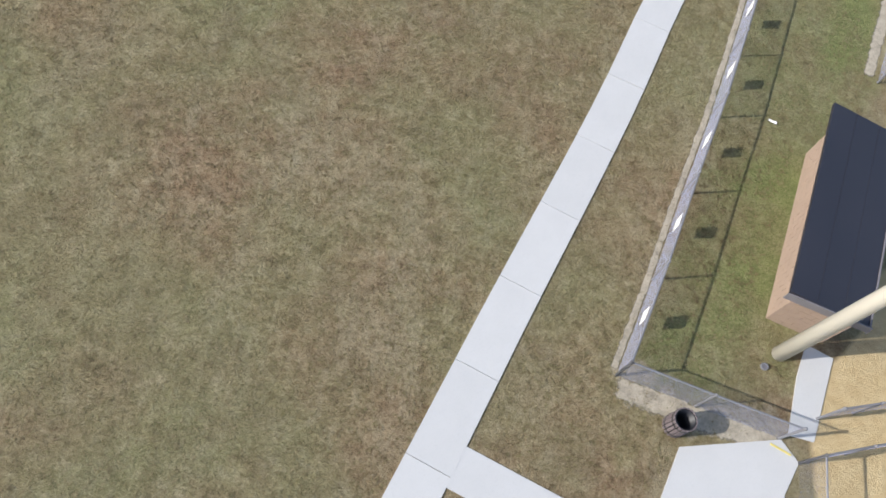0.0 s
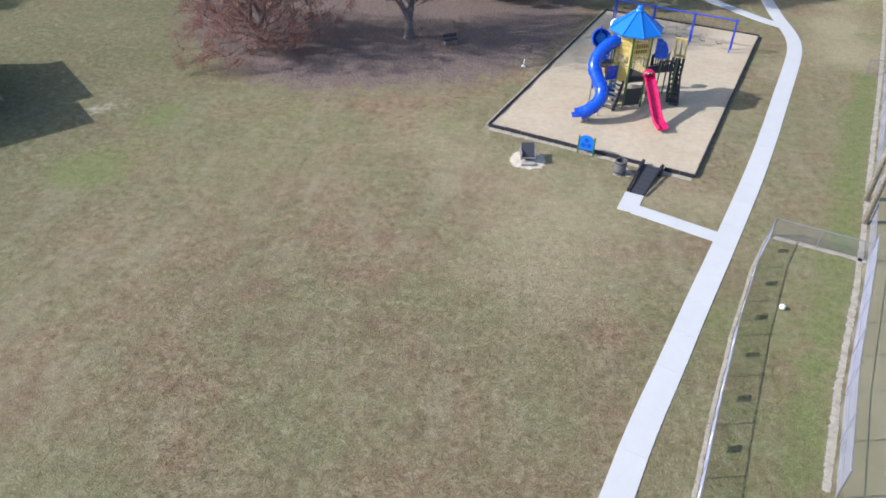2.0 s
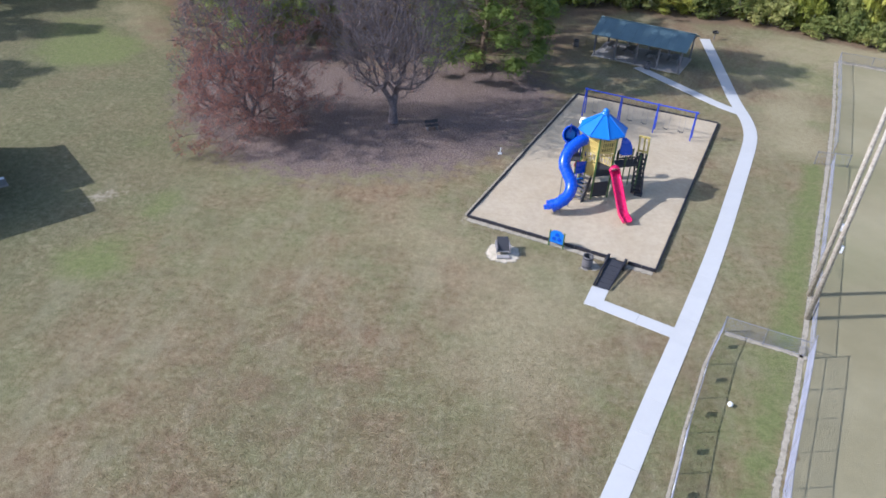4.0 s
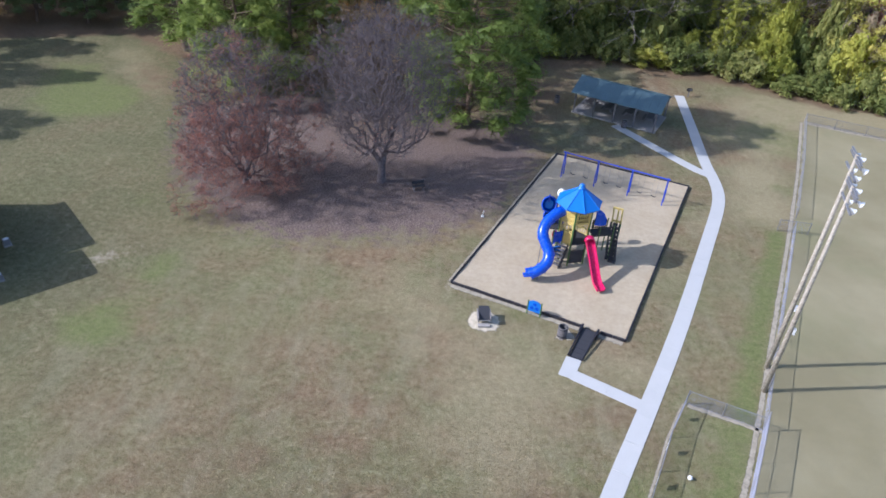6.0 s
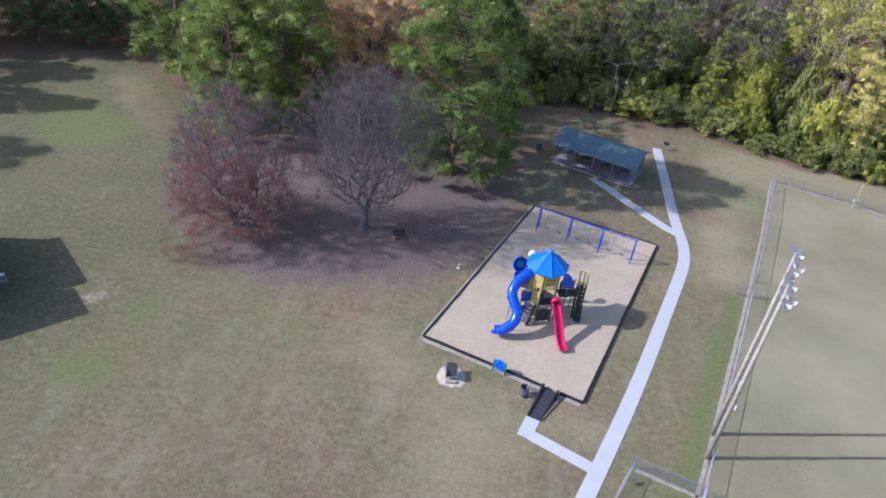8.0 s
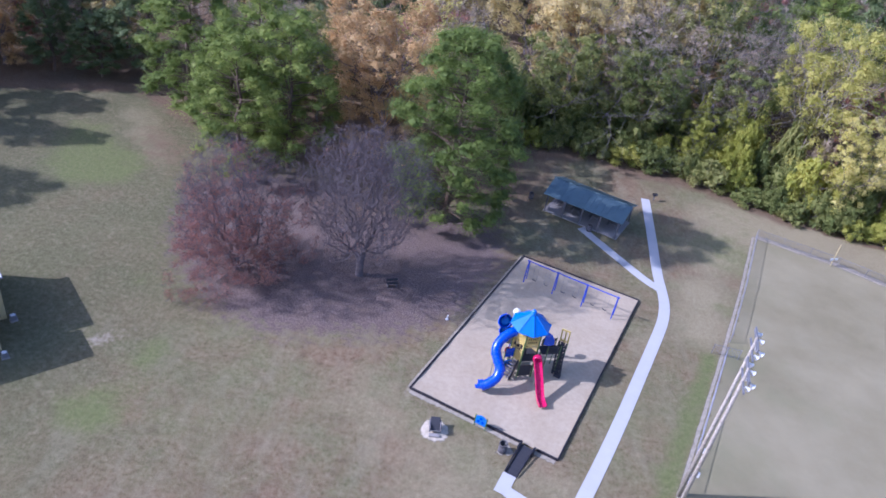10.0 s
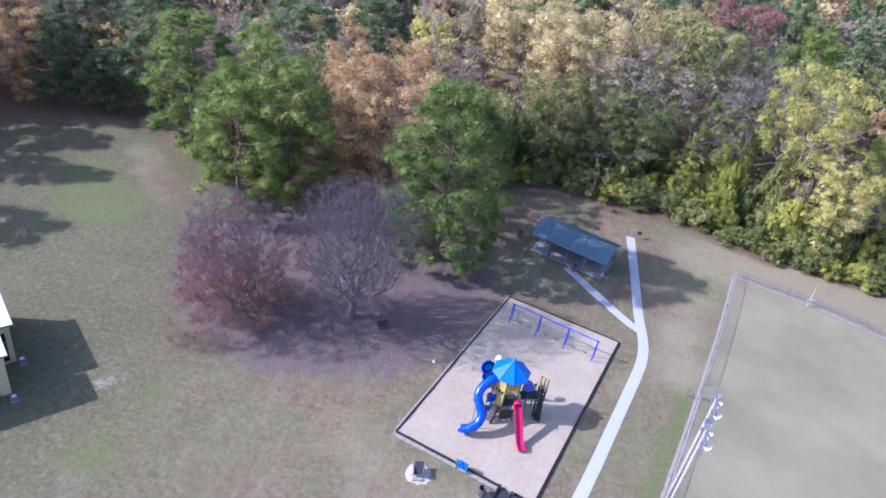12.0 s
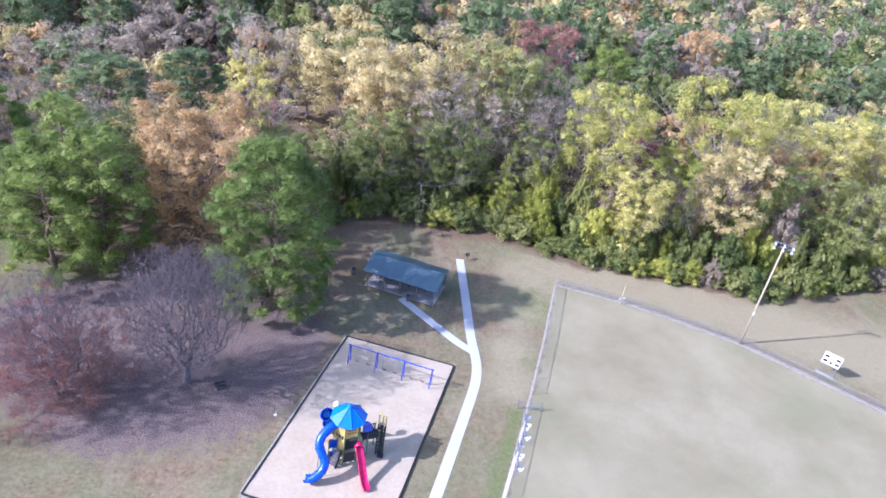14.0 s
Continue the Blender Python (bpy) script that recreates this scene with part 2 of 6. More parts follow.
M_DULLWIRE = plain("dull_weathered_wire", (0.19, 0.19, 0.20), 0.7, 0.2, vary=0.15)
M_GREYPOLE = concrete_material("spun_concrete_pole", (0.60, 0.56, 0.48), 0.15)
M_WOODPOLE = bark_material("weathered_pole_wood", (0.22, 0.19, 0.155), (0.44, 0.40, 0.34))
M_TANPOLE = plain("tan_pole_paint", (0.40, 0.34, 0.245), 0.8, vary=0.2)
M_LAMP = plain("white_lamp_housing", (0.75, 0.75, 0.76), 0.35)
M_GLASS = plain("lamp_lens", (0.70, 0.74, 0.80), 0.12)
M_GREENROOF = plain("green_metal_roof", (0.12, 0.185, 0.20), 0.42, 0.2, vary=0.35, scale=0.8)
M_GREYPAINT = plain("grey_painted_wood", (0.16, 0.15, 0.16), 0.7, vary=0.2)
M_SHINGLE = plain("dark_membrane_roof", (0.020, 0.020, 0.030), 0.55, vary=0.3, scale=0.6)
M_BRICK = plain("tan_painted_block", (0.31, 0.225, 0.17), 0.85, vary=0.2, scale=2)
M_BEIGE = plain("beige_siding", (0.55, 0.45, 0.24), 0.7, vary=0.15)
M_WHITE = plain("white_paint", (0.78, 0.78, 0.77), 0.5, vary=0.08)
M_BLACK = plain("black_paint", (0.012, 0.012, 0.015), 0.5)
M_BARREL = plain("brown_slatted_wood", (0.13, 0.105, 0.11), 0.75, vary=0.3)
M_BAREEARTH = worn_earth("bare_sandy_earth", (0.36, 0.315, 0.245))
M_SAND = worn_earth("pale_sand", (0.55, 0.48, 0.37))
L_TUFT = leaf_material("dry_grass_blades", [(0.10, 0.068, 0.036), (0.17, 0.12, 0.067), (0.185, 0.168, 0.078), (0.25, 0.195, 0.115), (0.40, 0.335, 0.21)], light=0.3, bright=1.0)
M_PANE = plain("dark_window_glass", (0.012, 0.014, 0.03), 0.08, vary=0.05, bump=0.0)
M_YELLOWPAINT = plain("yellow_paint", (0.62, 0.52, 0.16), 0.6, vary=0.15)
M_OAKBARK = bark_material("grey_oak_bark", (0.065, 0.052, 0.055), (0.27, 0.235, 0.245))
M_TWIGBARK = bark_material("dark_twig_bark", (0.048, 0.037, 0.041), (0.20, 0.168, 0.178))
M_PINEBARK = bark_material("brown_pine_bark", (0.06, 0.04, 0.03), (0.20, 0.14, 0.10))
M_PALEBARK = bark_material("pale_bark", (0.24, 0.20, 0.16), (0.50, 0.45, 0.38))
L_PINE = leaf_material("pine_needles", [(0.085, 0.118, 0.034), (0.125, 0.168, 0.042), (0.18, 0.22, 0.055), (0.27, 0.30, 0.08)], light=0.52, bright=1.55)
L_BLUEPINE = leaf_material("shaded_pine_needles", [(0.095, 0.13, 0.058), (0.145, 0.185, 0.078), (0.205, 0.245, 0.105)], light=0.45)
L_YELLOW = leaf_material("yellow_autumn_leaves", [(0.22, 0.235, 0.05), (0.36, 0.345, 0.09), (0.49, 0.445, 0.145), (0.62, 0.555, 0.25)], light=0.5)
L_LIME = leaf_material("lime_yellow_leaves", [(0.17, 0.20, 0.045), (0.28, 0.30, 0.06), (0.42, 0.41, 0.095), (0.54, 0.50, 0.15)], light=0.5)
L_KHAKI = leaf_material("pale_khaki_autumn_leaves", [(0.24, 0.20, 0.085), (0.36, 0.30, 0.13), (0.49, 0.41, 0.19), (0.60, 0.51, 0.27)], light=0.5)
L_TAN = leaf_material("tan_autumn_leaves", [(0.34, 0.225, 0.10), (0.46, 0.32, 0.15), (0.57, 0.43, 0.24)], light=0.5)
L_OLIVE = leaf_material("olive_green_leaves", [(0.075, 0.105, 0.032), (0.14, 0.17, 0.05), (0.24, 0.25, 0.08), (0.38, 0.35, 0.14)], light=0.45)
L_RUST = leaf_material("rust_brown_leaves", [(0.17, 0.075, 0.06), (0.25, 0.115, 0.09), (0.34, 0.20, 0.145)], light=0.45)
L_GREY = leaf_material("dry_grey_brown_leaves", [(0.22, 0.18, 0.13), (0.31, 0.255, 0.19), (0.41, 0.345, 0.26)], light=0.5)


# ---- mesh helpers ----
def mesh_of(bm, name, material, smooth=False):
    me = bpy.data.meshes.new(name)
    bm.to_mesh(me)
    bm.free()
    me.materials.append(material)
    if smooth:
        for p in me.polygons:
            p.use_smooth = True
    return me


def part(name, bm, material, parent=None, label="", smooth=False):
    ob = new(name, mesh_of(bm, name, material, smooth))
    if parent is not None:
        ob.parent = parent
    if label:
        tagged(ob, label)
    return ob


def from_arrays(name, verts, faces, material, parent=None, smooth=False):
    me = bpy.data.meshes.new(name)
    me.from_pydata([tuple(v) for v in verts], [], faces)
    me.materials.append(material)
    if smooth:
        for p in me.polygons:
            p.use_smooth = True
    ob = new(name, me)
    if parent is not None:
        ob.parent = parent
    return ob


def base(name, x, y, turn=0.0, label="", category="", group="", kind="", z=0.0):
    ob = new(name)
    ob.matrix_basis = pose(x, y, z, 0, 0, turn)
    ob.empty_display_size = 0.2
    return tagged(ob, label, category, group, kind)


def box(bm, x0, y0, z0, x1, y1, z1, bevel=0.0, m=None):
    c = ((x0 + x1) / 2, (y0 + y1) / 2, (z0 + z1) / 2)
    mat = Matrix.Translation(c) @ Matrix.Diagonal((abs(x1 - x0), abs(y1 - y0), abs(z1 - z0), 1))
    r = bmesh.ops.create_cube(bm, size=1, matrix=(m @ mat) if m else mat)
    if bevel:
        edges = {e for v in r["verts"] for e in v.link_edges}
        bmesh.ops.bevel(bm, geom=list(edges), offset=bevel, segments=2, affect="EDGES", profile=0.5)
    return bm


def tube(bm, points, radii, sides=8, cap=True):
    """A round bar through the points, with a radius at each of them."""
    pts = [Vector(p) for p in points]
    if isinstance(radii, (int, float)):
        radii = [radii] * len(pts)
    rings, up = [], None
    for i, p in enumerate(pts):
        d = (pts[min(i + 1, len(pts) - 1)] - pts[max(i - 1, 0)]).normalized()
        if up is None:
            up = Vector((0, 0, 1)) if abs(d.z) < 0.9 else Vector((1, 0, 0))
        a = d.cross(up)
        a.normalize()
        b = a.cross(d)
        up = b
        rings.append([bm.verts.new(p + radii[i] * (math.cos(2 * math.pi * k / sides) * a + math.sin(2 * math.pi * k / sides) * b)) for k in range(sides)])
    for r0, r1 in zip(rings, rings[1:]):
        for k in range(sides):
            bm.faces.new((r0[k], r0[(k + 1) % sides], r1[(k + 1) % sides], r1[k]))
    if cap:
        bm.faces.new(rings[0][::-1])
        bm.faces.new(rings[-1])
    return bm


def plate(bm, outline, z0, z1):
    """A flat slab with the outline, from z0 up to z1."""
    lo = [bm.verts.new((x, y, z0)) for x, y in outline]
    hi = [bm.verts.new((x, y, z1)) for x, y in outline]
    n = len(outline)
    bm.faces.new(hi)
    bm.faces.new(lo[::-1])
    for i in range(n):
        bm.faces.new((lo[i], lo[(i + 1) % n], hi[(i + 1) % n], hi[i]))
    bmesh.ops.recalc_face_normals(bm, faces=bm.faces[:])
    return bm


def lathe(bm, profile, sides=20, cx=0.0, cy=0.0):
    """A turned body from (radius, height) pairs."""
    rings = [[bm.verts.new((cx + r * math.cos(2 * math.pi * k / sides), cy + r * math.sin(2 * math.pi * k / sides), z)) for k in range(sides)] for r, z in profile]
    for r0, r1 in zip(rings, rings[1:]):
        for k in range(sides):
            bm.faces.new((r0[k], r0[(k + 1) % sides], r1[(k + 1) % sides], r1[k]))
    return bm


def along(line, step):
    """Points every step metres along a polyline, with the direction at each."""
    out, carry = [], 0.0
    for (x0, y0), (x1, y1) in zip(line, line[1:]):
        n = math.hypot(x1 - x0, y1 - y0)
        d = carry
        while d < n:
            out.append((x0 + (x1 - x0) * d / n, y0 + (y1 - y0) * d / n, math.atan2(y1 - y0, x1 - x0)))
            d += step
        carry = d - n
    return out


# ---- the ground ----
MAIN_WALK = [(-7.5, -17.0), (-4.0, -8.2), (-0.75, 0.0), (0.7, 3.6), (1.7, 6.1), (2.7, 8.5), (3.75, 11.0), (4.95, 14.0), (6.1, 17.3), (8.0, 21.8), (9.4, 25.3), (12.1, 31.7), (15.8, 40.8), (19.8, 51.9), (22.0, 58.0), (22.8, 60.5), (23.25, 63.0), (23.3, 65.5), (23.1, 69.0), (23.4, 78.0), (23.6, 88.0)]
BRANCH_WALK = [(23.0, 66.2), (21.6, 67.3), (18.4, 71.3), (14.2, 76.6)]
EAST_FENCE = [(13.2, 15.5), (15.2, 21.0), (18.1, 28.0), (20.6, 34.6), (25.6, 48.0), (29.6, 58.8), (33.6, 70.0), (37.9, 83.0)]
NORTH_FENCE = [(37.9, 83.0), (47.6, 79.6), (56.6, 74.8), (62.6, 71.2), (75.0, 60.6), (92.0, 44.0)]
INNER_FENCE = [(4.6, 4.85), (5.6, 7.6), (6.55, 10.4), (7.55, 13.2), (8.35, 15.7), (9.2, 18.4), (10.15, 21.2), (11.05, 23.9), (12.05, 26.5), (13.1, 29.3), (14.6, 32.4)]
INNER_NORTH = [(14.6, 32.4), (16.8, 31.6), (19.2, 30.75)]
SOUTH_FENCE = [(4.6, 4.85), (6.6, 4.3), (8.7, 3.75)]
PAD = [(7.2, 67.4), (20.3, 63.0), (11.25, 38.0), (-1.95, 42.8)]
TREE_A, TREE_B = (-10.1, 57.8), (-22.4, 54.8)


def offset_line(line, d):
    out = []
    for i, (x, y) in enumerate(line):
        x0, y0 = line[max(i - 1, 0)]
        x1, y1 = line[min(i + 1, len(line) - 1)]
        n = math.hypot(x1 - x0, y1 - y0)
        out.append((x - (y1 - y0) / n * d, y + (x1 - x0) / n * d))
    return out


def near_line(X, Y, line):
    d = np.full(X.shape, 1e9)
    for (x0, y0), (x1, y1) in zip(line, line[1:]):
        vx, vy = x1 - x0, y1 - y0
        t = np.clip(((X - x0) * vx + (Y - y0) * vy) / (vx * vx + vy * vy), 0, 1)
        d = np.minimum(d, np.hypot(X - x0 - t * vx, Y - y0 - t * vy))
    return d


def inside(X, Y, poly):
    ok = np.zeros(X.shape, bool)
    n = len(poly)
    for i in range(n):
        x0, y0 = poly[i]
        x1, y1 = poly[(i + 1) % n]
        cut = (y0 > Y) != (y1 > Y)
        ok ^= cut & (X < (x1 - x0) * (Y - y0) / (y1 - y0 + 1e-12) + x0)
    return ok


WOOD_EDGE = [(-400, 60), (-110, 76), (-85, 84), (-68, 86), (-51, 93), (-46, 90), (-40, 86), (-30, 83), (-18, 80), (-6, 77), (2, 82), (6, 95), (16, 99), (24, 96), (31, 96), (39, 92), (48, 88), (58, 86), (67, 84), (80, 85), (100, 92), (160, 90), (500, 60), (500, 900), (-400, 900)]


def bell(X, Y, x, y, r, s=1.0):
    return s * np.exp(-((X - x) ** 2 + (Y - y) ** 2) / (r * r))


def build_ground():
    xs = np.concatenate([[-3000, -1200, -600, -350, -220, -160, -120], np.arange(-95, 105, 1.0), [125, 160, 220, 350, 600, 1200, 3000]])
    ys = np.concatenate([[-2000, -800, -300, -120, -60, -35], np.arange(-20, 110, 1.0), [118, 130, 150, 180, 220, 300, 450, 800, 1500, 4000]])
    X, Y = np.meshgrid(xs, ys)
    Z = np.zeros(X.shape)
    nx, ny = len(xs), len(ys)
    verts = np.stack([X, Y, Z], -1).reshape(-1, 3)
    faces = [(j * nx + i, j * nx + i + 1, (j + 1) * nx + i + 1, (j + 1) * nx + i) for j in range(ny - 1) for i in range(nx - 1)]
    g = from_arrays("ground", verts, faces, M_GROUND)
    tagged(g, "dry brown and green mown lawn with worn patches", "lawn", kind="structure")
    shed = [(-31, 59), (-27.5, 53), (-22, 48), (-16, 46.2), (-10, 47.8), (-4, 49.4), (1.5, 54.5), (5.5, 65), (3, 74), (-10, 76), (-25, 76), (-34, 70)]
    gap = near_line(X, Y, shed + shed[:1])
    litter = np.where(inside(X, Y, shed), np.clip(0.5 + gap / 7, 0, 1), np.clip(0.5 - gap / 7, 0, 1))
    forest = np.where(inside(X, Y, WOOD_EDGE), 1.0, np.clip(1 - near_line(X, Y, WOOD_EDGE[1:-3]) / 4.5, 0, 1) * np.where(X > 44, 0.3, 0.85))
    forest = np.maximum(forest, bell(X, Y, -43, 80, 6, 0.45) + bell(X, Y, -38, 74, 5, 0.42) + bell(X, Y, 4, 84, 8, 0.7) + bell(X, Y, -14, 72, 9, 0.5))
    field = inside(X, Y, EAST_FENCE + NORTH_FENCE[1:] + [(92, -60), (10, -60), (12.5, 10)]).astype(float)
    sand = np.zeros(X.shape)
    for line, w in ((NORTH_FENCE, 0.3), (SOUTH_FENCE, 0.4)):
        sand = np.maximum(sand, 0.85 * np.clip(1.25 - near_line(X, Y, line) / (w * 1.6), 0, 1))
    sand = np.maximum(sand, bell(X, Y, 7.6, 4.0, 0.6, 0.7) + bell(X, Y, 5.7, 4.0, 0.7, 0.7))
    sand = np.maximum(sand, bell(X, Y, -29.2, 41.7, 1.5, 0.42) + bell(X, Y, -29.8, 40.2, 1.3, 0.38) + bell(X, Y, -1.9, 42.6, 0.8, 0.8) + bell(X, Y, -26.5, 43.2, 2.2, 0.36) + bell(X, Y, -33, 55, 3.0, 0.34) + bell(X, Y, -20, 27, 2.5, 0.3) + bell(X, Y, -14, 34, 2.0, 0.3))
    sand = np.maximum(sand, bell(X, Y, 26, 66, 4, 0.34) + bell(X, Y, 28, 58, 4, 0.3))
    clay = inside(X, Y, [(9.2, 3.6), (9.4, 4.4), (11.6, 7.5), (13.5, 12.0), (16.0, 17.0), (18.0, 20.5), (40, 14), (40, -20), (10.2, -20)]).astype(float)
    green = bell(X, Y, -26.4, 33.4, 2.6, 1.0) + bell(X, Y, -24.5, 41.2, 2.0, 0.8) + bell(X, Y, -30, 50.3, 1.5, 0.6) + bell(X, Y, -22, 36, 6, 0.4) + bell(X, Y, -44.5, 69.5, 5, 1.3) + bell(X, Y, -51, 77, 4, 0.8) + bell(X, Y, -48, 70, 5, 0.6) + bell(X, Y, 9.6, 11, 2.6, 1.0) + bell(X, Y, 8.2, 7.6, 1.6, 1.0) + bell(X, Y, 6.0, 6.2, 1.0, 0.9) + bell(X, Y, 5.2, 3.3, 0.8, 0.6)
    green += bell(X, Y, 12, 24, 3, 0.45) + bell(X, Y, 14.0, 20.0, 2.5, 0.55) + bell(X, Y, 22, 41, 3, 0.5) + bell(X, Y, 20.5, 37, 2, 0.5) + bell(X, Y, 8, 24, 5, 0.45) + bell(X, Y, 30.5, 20, 10, 0.4)
    green += bell(X, Y, 3.2, 40.2, 1.6, 0.7) + bell(X, Y, -9, 30, 6, 0.25) + bell(X, Y, -18, 20, 6, 0.3) + bell(X, Y, 27, 52, 3, 0.4) + bell(X, Y, 30, 76, 9, 0.35) + bell(X, Y, 36, 90, 8, 0.4) + bell(X, Y, 34, 77, 5, 0.4) + bell(X, Y, 30.5, 64, 2.5, 0.5)
    # greener leftwards; the 0.75 floor at low y paints in the dark picture edge
    lush_vignette = np.clip((-8 - X + 0.15 * (Y - 45)) / 26, 0, 1) * np.clip((Y - 2) / 20, 0.75, 1) * np.where(X < -110, 0.4, 1)
    strip = inside(X, Y, INNER_FENCE + INNER_NORTH[1:] + [(18.1, 28.0), (15.2, 21.0), (13.2, 15.5), (10.5, 7.0), (8.9, 3.9)])
    green = np.maximum(green, np.where(strip, 0.6, 0))
    pale = sum(bell(X, Y, x, y, r, 0.9) for x, y, r in ((34, 86, 6), (45, 85, 8), (58, 81, 8), (70, 76, 9), (84, 70, 11), (98, 60, 14), (31, 76, 5), (28, 67, 4), (27, 60, 4))) + sum(bell(X, Y, x, y, r, 0.55) for x, y, r in ((3, 35, 7), (-6, 41, 5), (16, 47, 3), (20, 56, 3), (2, 27, 6), (12, 35, 3), (-48, 84, 4), (-43.5, 79, 4), (-39.5, 74, 3.5)))
    beside = np.clip(1.2 - near_line(X, Y, offset_line([(13.2, 15.5), (15.2, 21.0), (18.1, 28.0), (20.6, 34.6), (25.6, 48.0), (28.2, 55.0)], 1.3)) / 1.6, 0, 1)
    green = np.maximum(green, beside)
    for key, mask in (("litter", litter), ("forest", forest), ("field", field), ("sand", np.clip(sand, 0, 1)), ("clay", clay), ("green", np.clip(green, 0, 1)), ("pale", np.clip(pale, 0, 1)), ("lush_vignette", lush_vignette)):
        a = g.data.attributes.new(key, "FLOAT", "POINT")
        a.data.foreach_set("value", mask.reshape(-1).astype(np.float32))
    return g


ground = build_ground()


def resample(line, step):
    pts = [(x, y) for x, y, _ in along(line, step)]
    return pts + [line[-1]]


def smooth_line(line, rounds=2):
    for _ in range(rounds):
        out = [line[0]]
        for a, b in zip(line, line[1:]):
            out += [(0.75 * a[0] + 0.25 * b[0], 0.75 * a[1] + 0.25 * b[1]), (0.25 * a[0] + 0.75 * b[0], 0.25 * a[1] + 0.75 * b[1])]
        line = out + [line[-1]]
    return line


def build_walk(name, line, width, label, joint=2.6, top=0.035):
    walk_base = base(name, 0, 0, 0, label, "footpath", kind="structure")
    pts = smooth_line(line)
    left, right = offset_line(pts, width / 2), offset_line(pts, -width / 2)
    cum = [0.0]
    for a, b in zip(pts, pts[1:]):
        cum.append(cum[-1] + math.hypot(b[0] - a[0], b[1] - a[1]))

    def at(edge, d):
        return (float(np.interp(d, cum, [p[0] for p in edge])), float(np.interp(d, cum, [p[1] for p in edge])))
    n = max(1, round(cum[-1] / joint))
    step = cum[-1] / n
    for i in range(n):
        d0, d1 = i * step + 0.006, (i + 1) * step - 0.006
        bm = bmesh.new()
        mids = [d0, (d0 + d1) / 2, d1]
        outline = [at(right, d) for d in mids] + [at(left, d) for d in reversed(mids)]
        plate(bm, outline, -0.06, top + random.uniform(-0.003, 0.003))
        part("slab", bm, M_WALK, walk_base)
    return walk_base


def bare_strip(line, width, label, shift=0.0, seed=0):
    """Trodden bare earth with ragged edges along a line."""
    rng = np.random.default_rng(seed)
    pts = resample(line, 0.22)
    mid = offset_line(pts, shift)
    k = np.convolve(rng.uniform(0.35, 1.3, len(pts) + 10), np.ones(11) / 11, "valid")
    j = np.convolve(rng.uniform(0.35, 1.3, len(pts) + 10), np.ones(11) / 11, "valid")
    out_l, out_r = offset_line(mid, 1.0), offset_line(mid, -1.0)
    verts, faces, cover = [], [], []
    for i, (x, y) in enumerate(mid):
        lx, ly = out_l[i][0] - x, out_l[i][1] - y
        wl, wr = width * 0.75 * (k[i] + rng.uniform(-0.05, 0.05)), width * 0.75 * (j[i] + rng.uniform(-0.05, 0.05))
        verts += [(x + lx * wl, y + ly * wl, 0.006), (x + lx * wl * 0.45, y + ly * wl * 0.45, 0.014), (x - lx * wr * 0.45, y - ly * wr * 0.45, 0.014), (x - lx * wr, y - ly * wr, 0.006)]
        cover += [0.0, 0.75, 0.75, 0.0] if 0 < i < len(mid) - 1 else [0.0] * 4
        if i:
            for c in range(3):
                q = 4 * i + c
                faces.append((q - 4, q - 3, q + 1, q))
    o = tagged(from_arrays("bare_earth", verts, faces, M_BAREEARTH, smooth=True), label, "bare earth", kind="structure")
    o.data.attributes.new("cover", "FLOAT", "POINT").data.foreach_set("value", cover)


bare_strip(INNER_FENCE, 0.22, "bare sandy strip under the path fence", 0.12, 1)
bare_strip(SOUTH_FENCE, 0.7, "bare sandy strip under the path fence", -0.25, 2)
bare_strip(INNER_NORTH, 0.5, "bare sandy strip under the path fence", 0.0, 3)
bare_strip(EAST_FENCE, 0.4, "bare sandy strip under the field fence", 0.3, 4)
bare_strip(NORTH_FENCE, 1.3, "bare sandy strip under the field fence", 0.2, 5)
bare_strip([PAD[3], PAD[2]], 0.5, "bare sandy strip along the mulch bed", -0.3, 6)
bare_strip([PAD[3], PAD[0]], 0.35, "bare sandy strip along the mulch bed", 0.2, 7)
bare_strip([(6.4, 37.3), (6.9, 38.6), (7.4, 37.5)], 0.9, "bare sandy patch beside the ramp", 0.0, 8)
build_walk("footpath_main", MAIN_WALK, 1.2, "pale concrete footpath of poured slabs through the lawn")
build_walk("footpath_pavilion", BRANCH_WALK, 1.15, "pale concrete footpath leading to the open shelter", top=0.039)
build_walk("footpath_playground", [(11.78, 31.72), (7.2, 33.95)], 1.0, "short concrete footpath to the playground ramp", top=0.031)
build_walk("footpath_ramp_landing", [(6.75, 33.65), (7.4, 35.6)], 1.1, "short concrete landing before the playground ramp", top=0.027)
build_walk("footpath_gate", [(0.75, 2.2), (3.8, 1.0), (6.5, 0.0)], 1.05, "pale concrete footpath leading to the ball field gate", top=0.031)


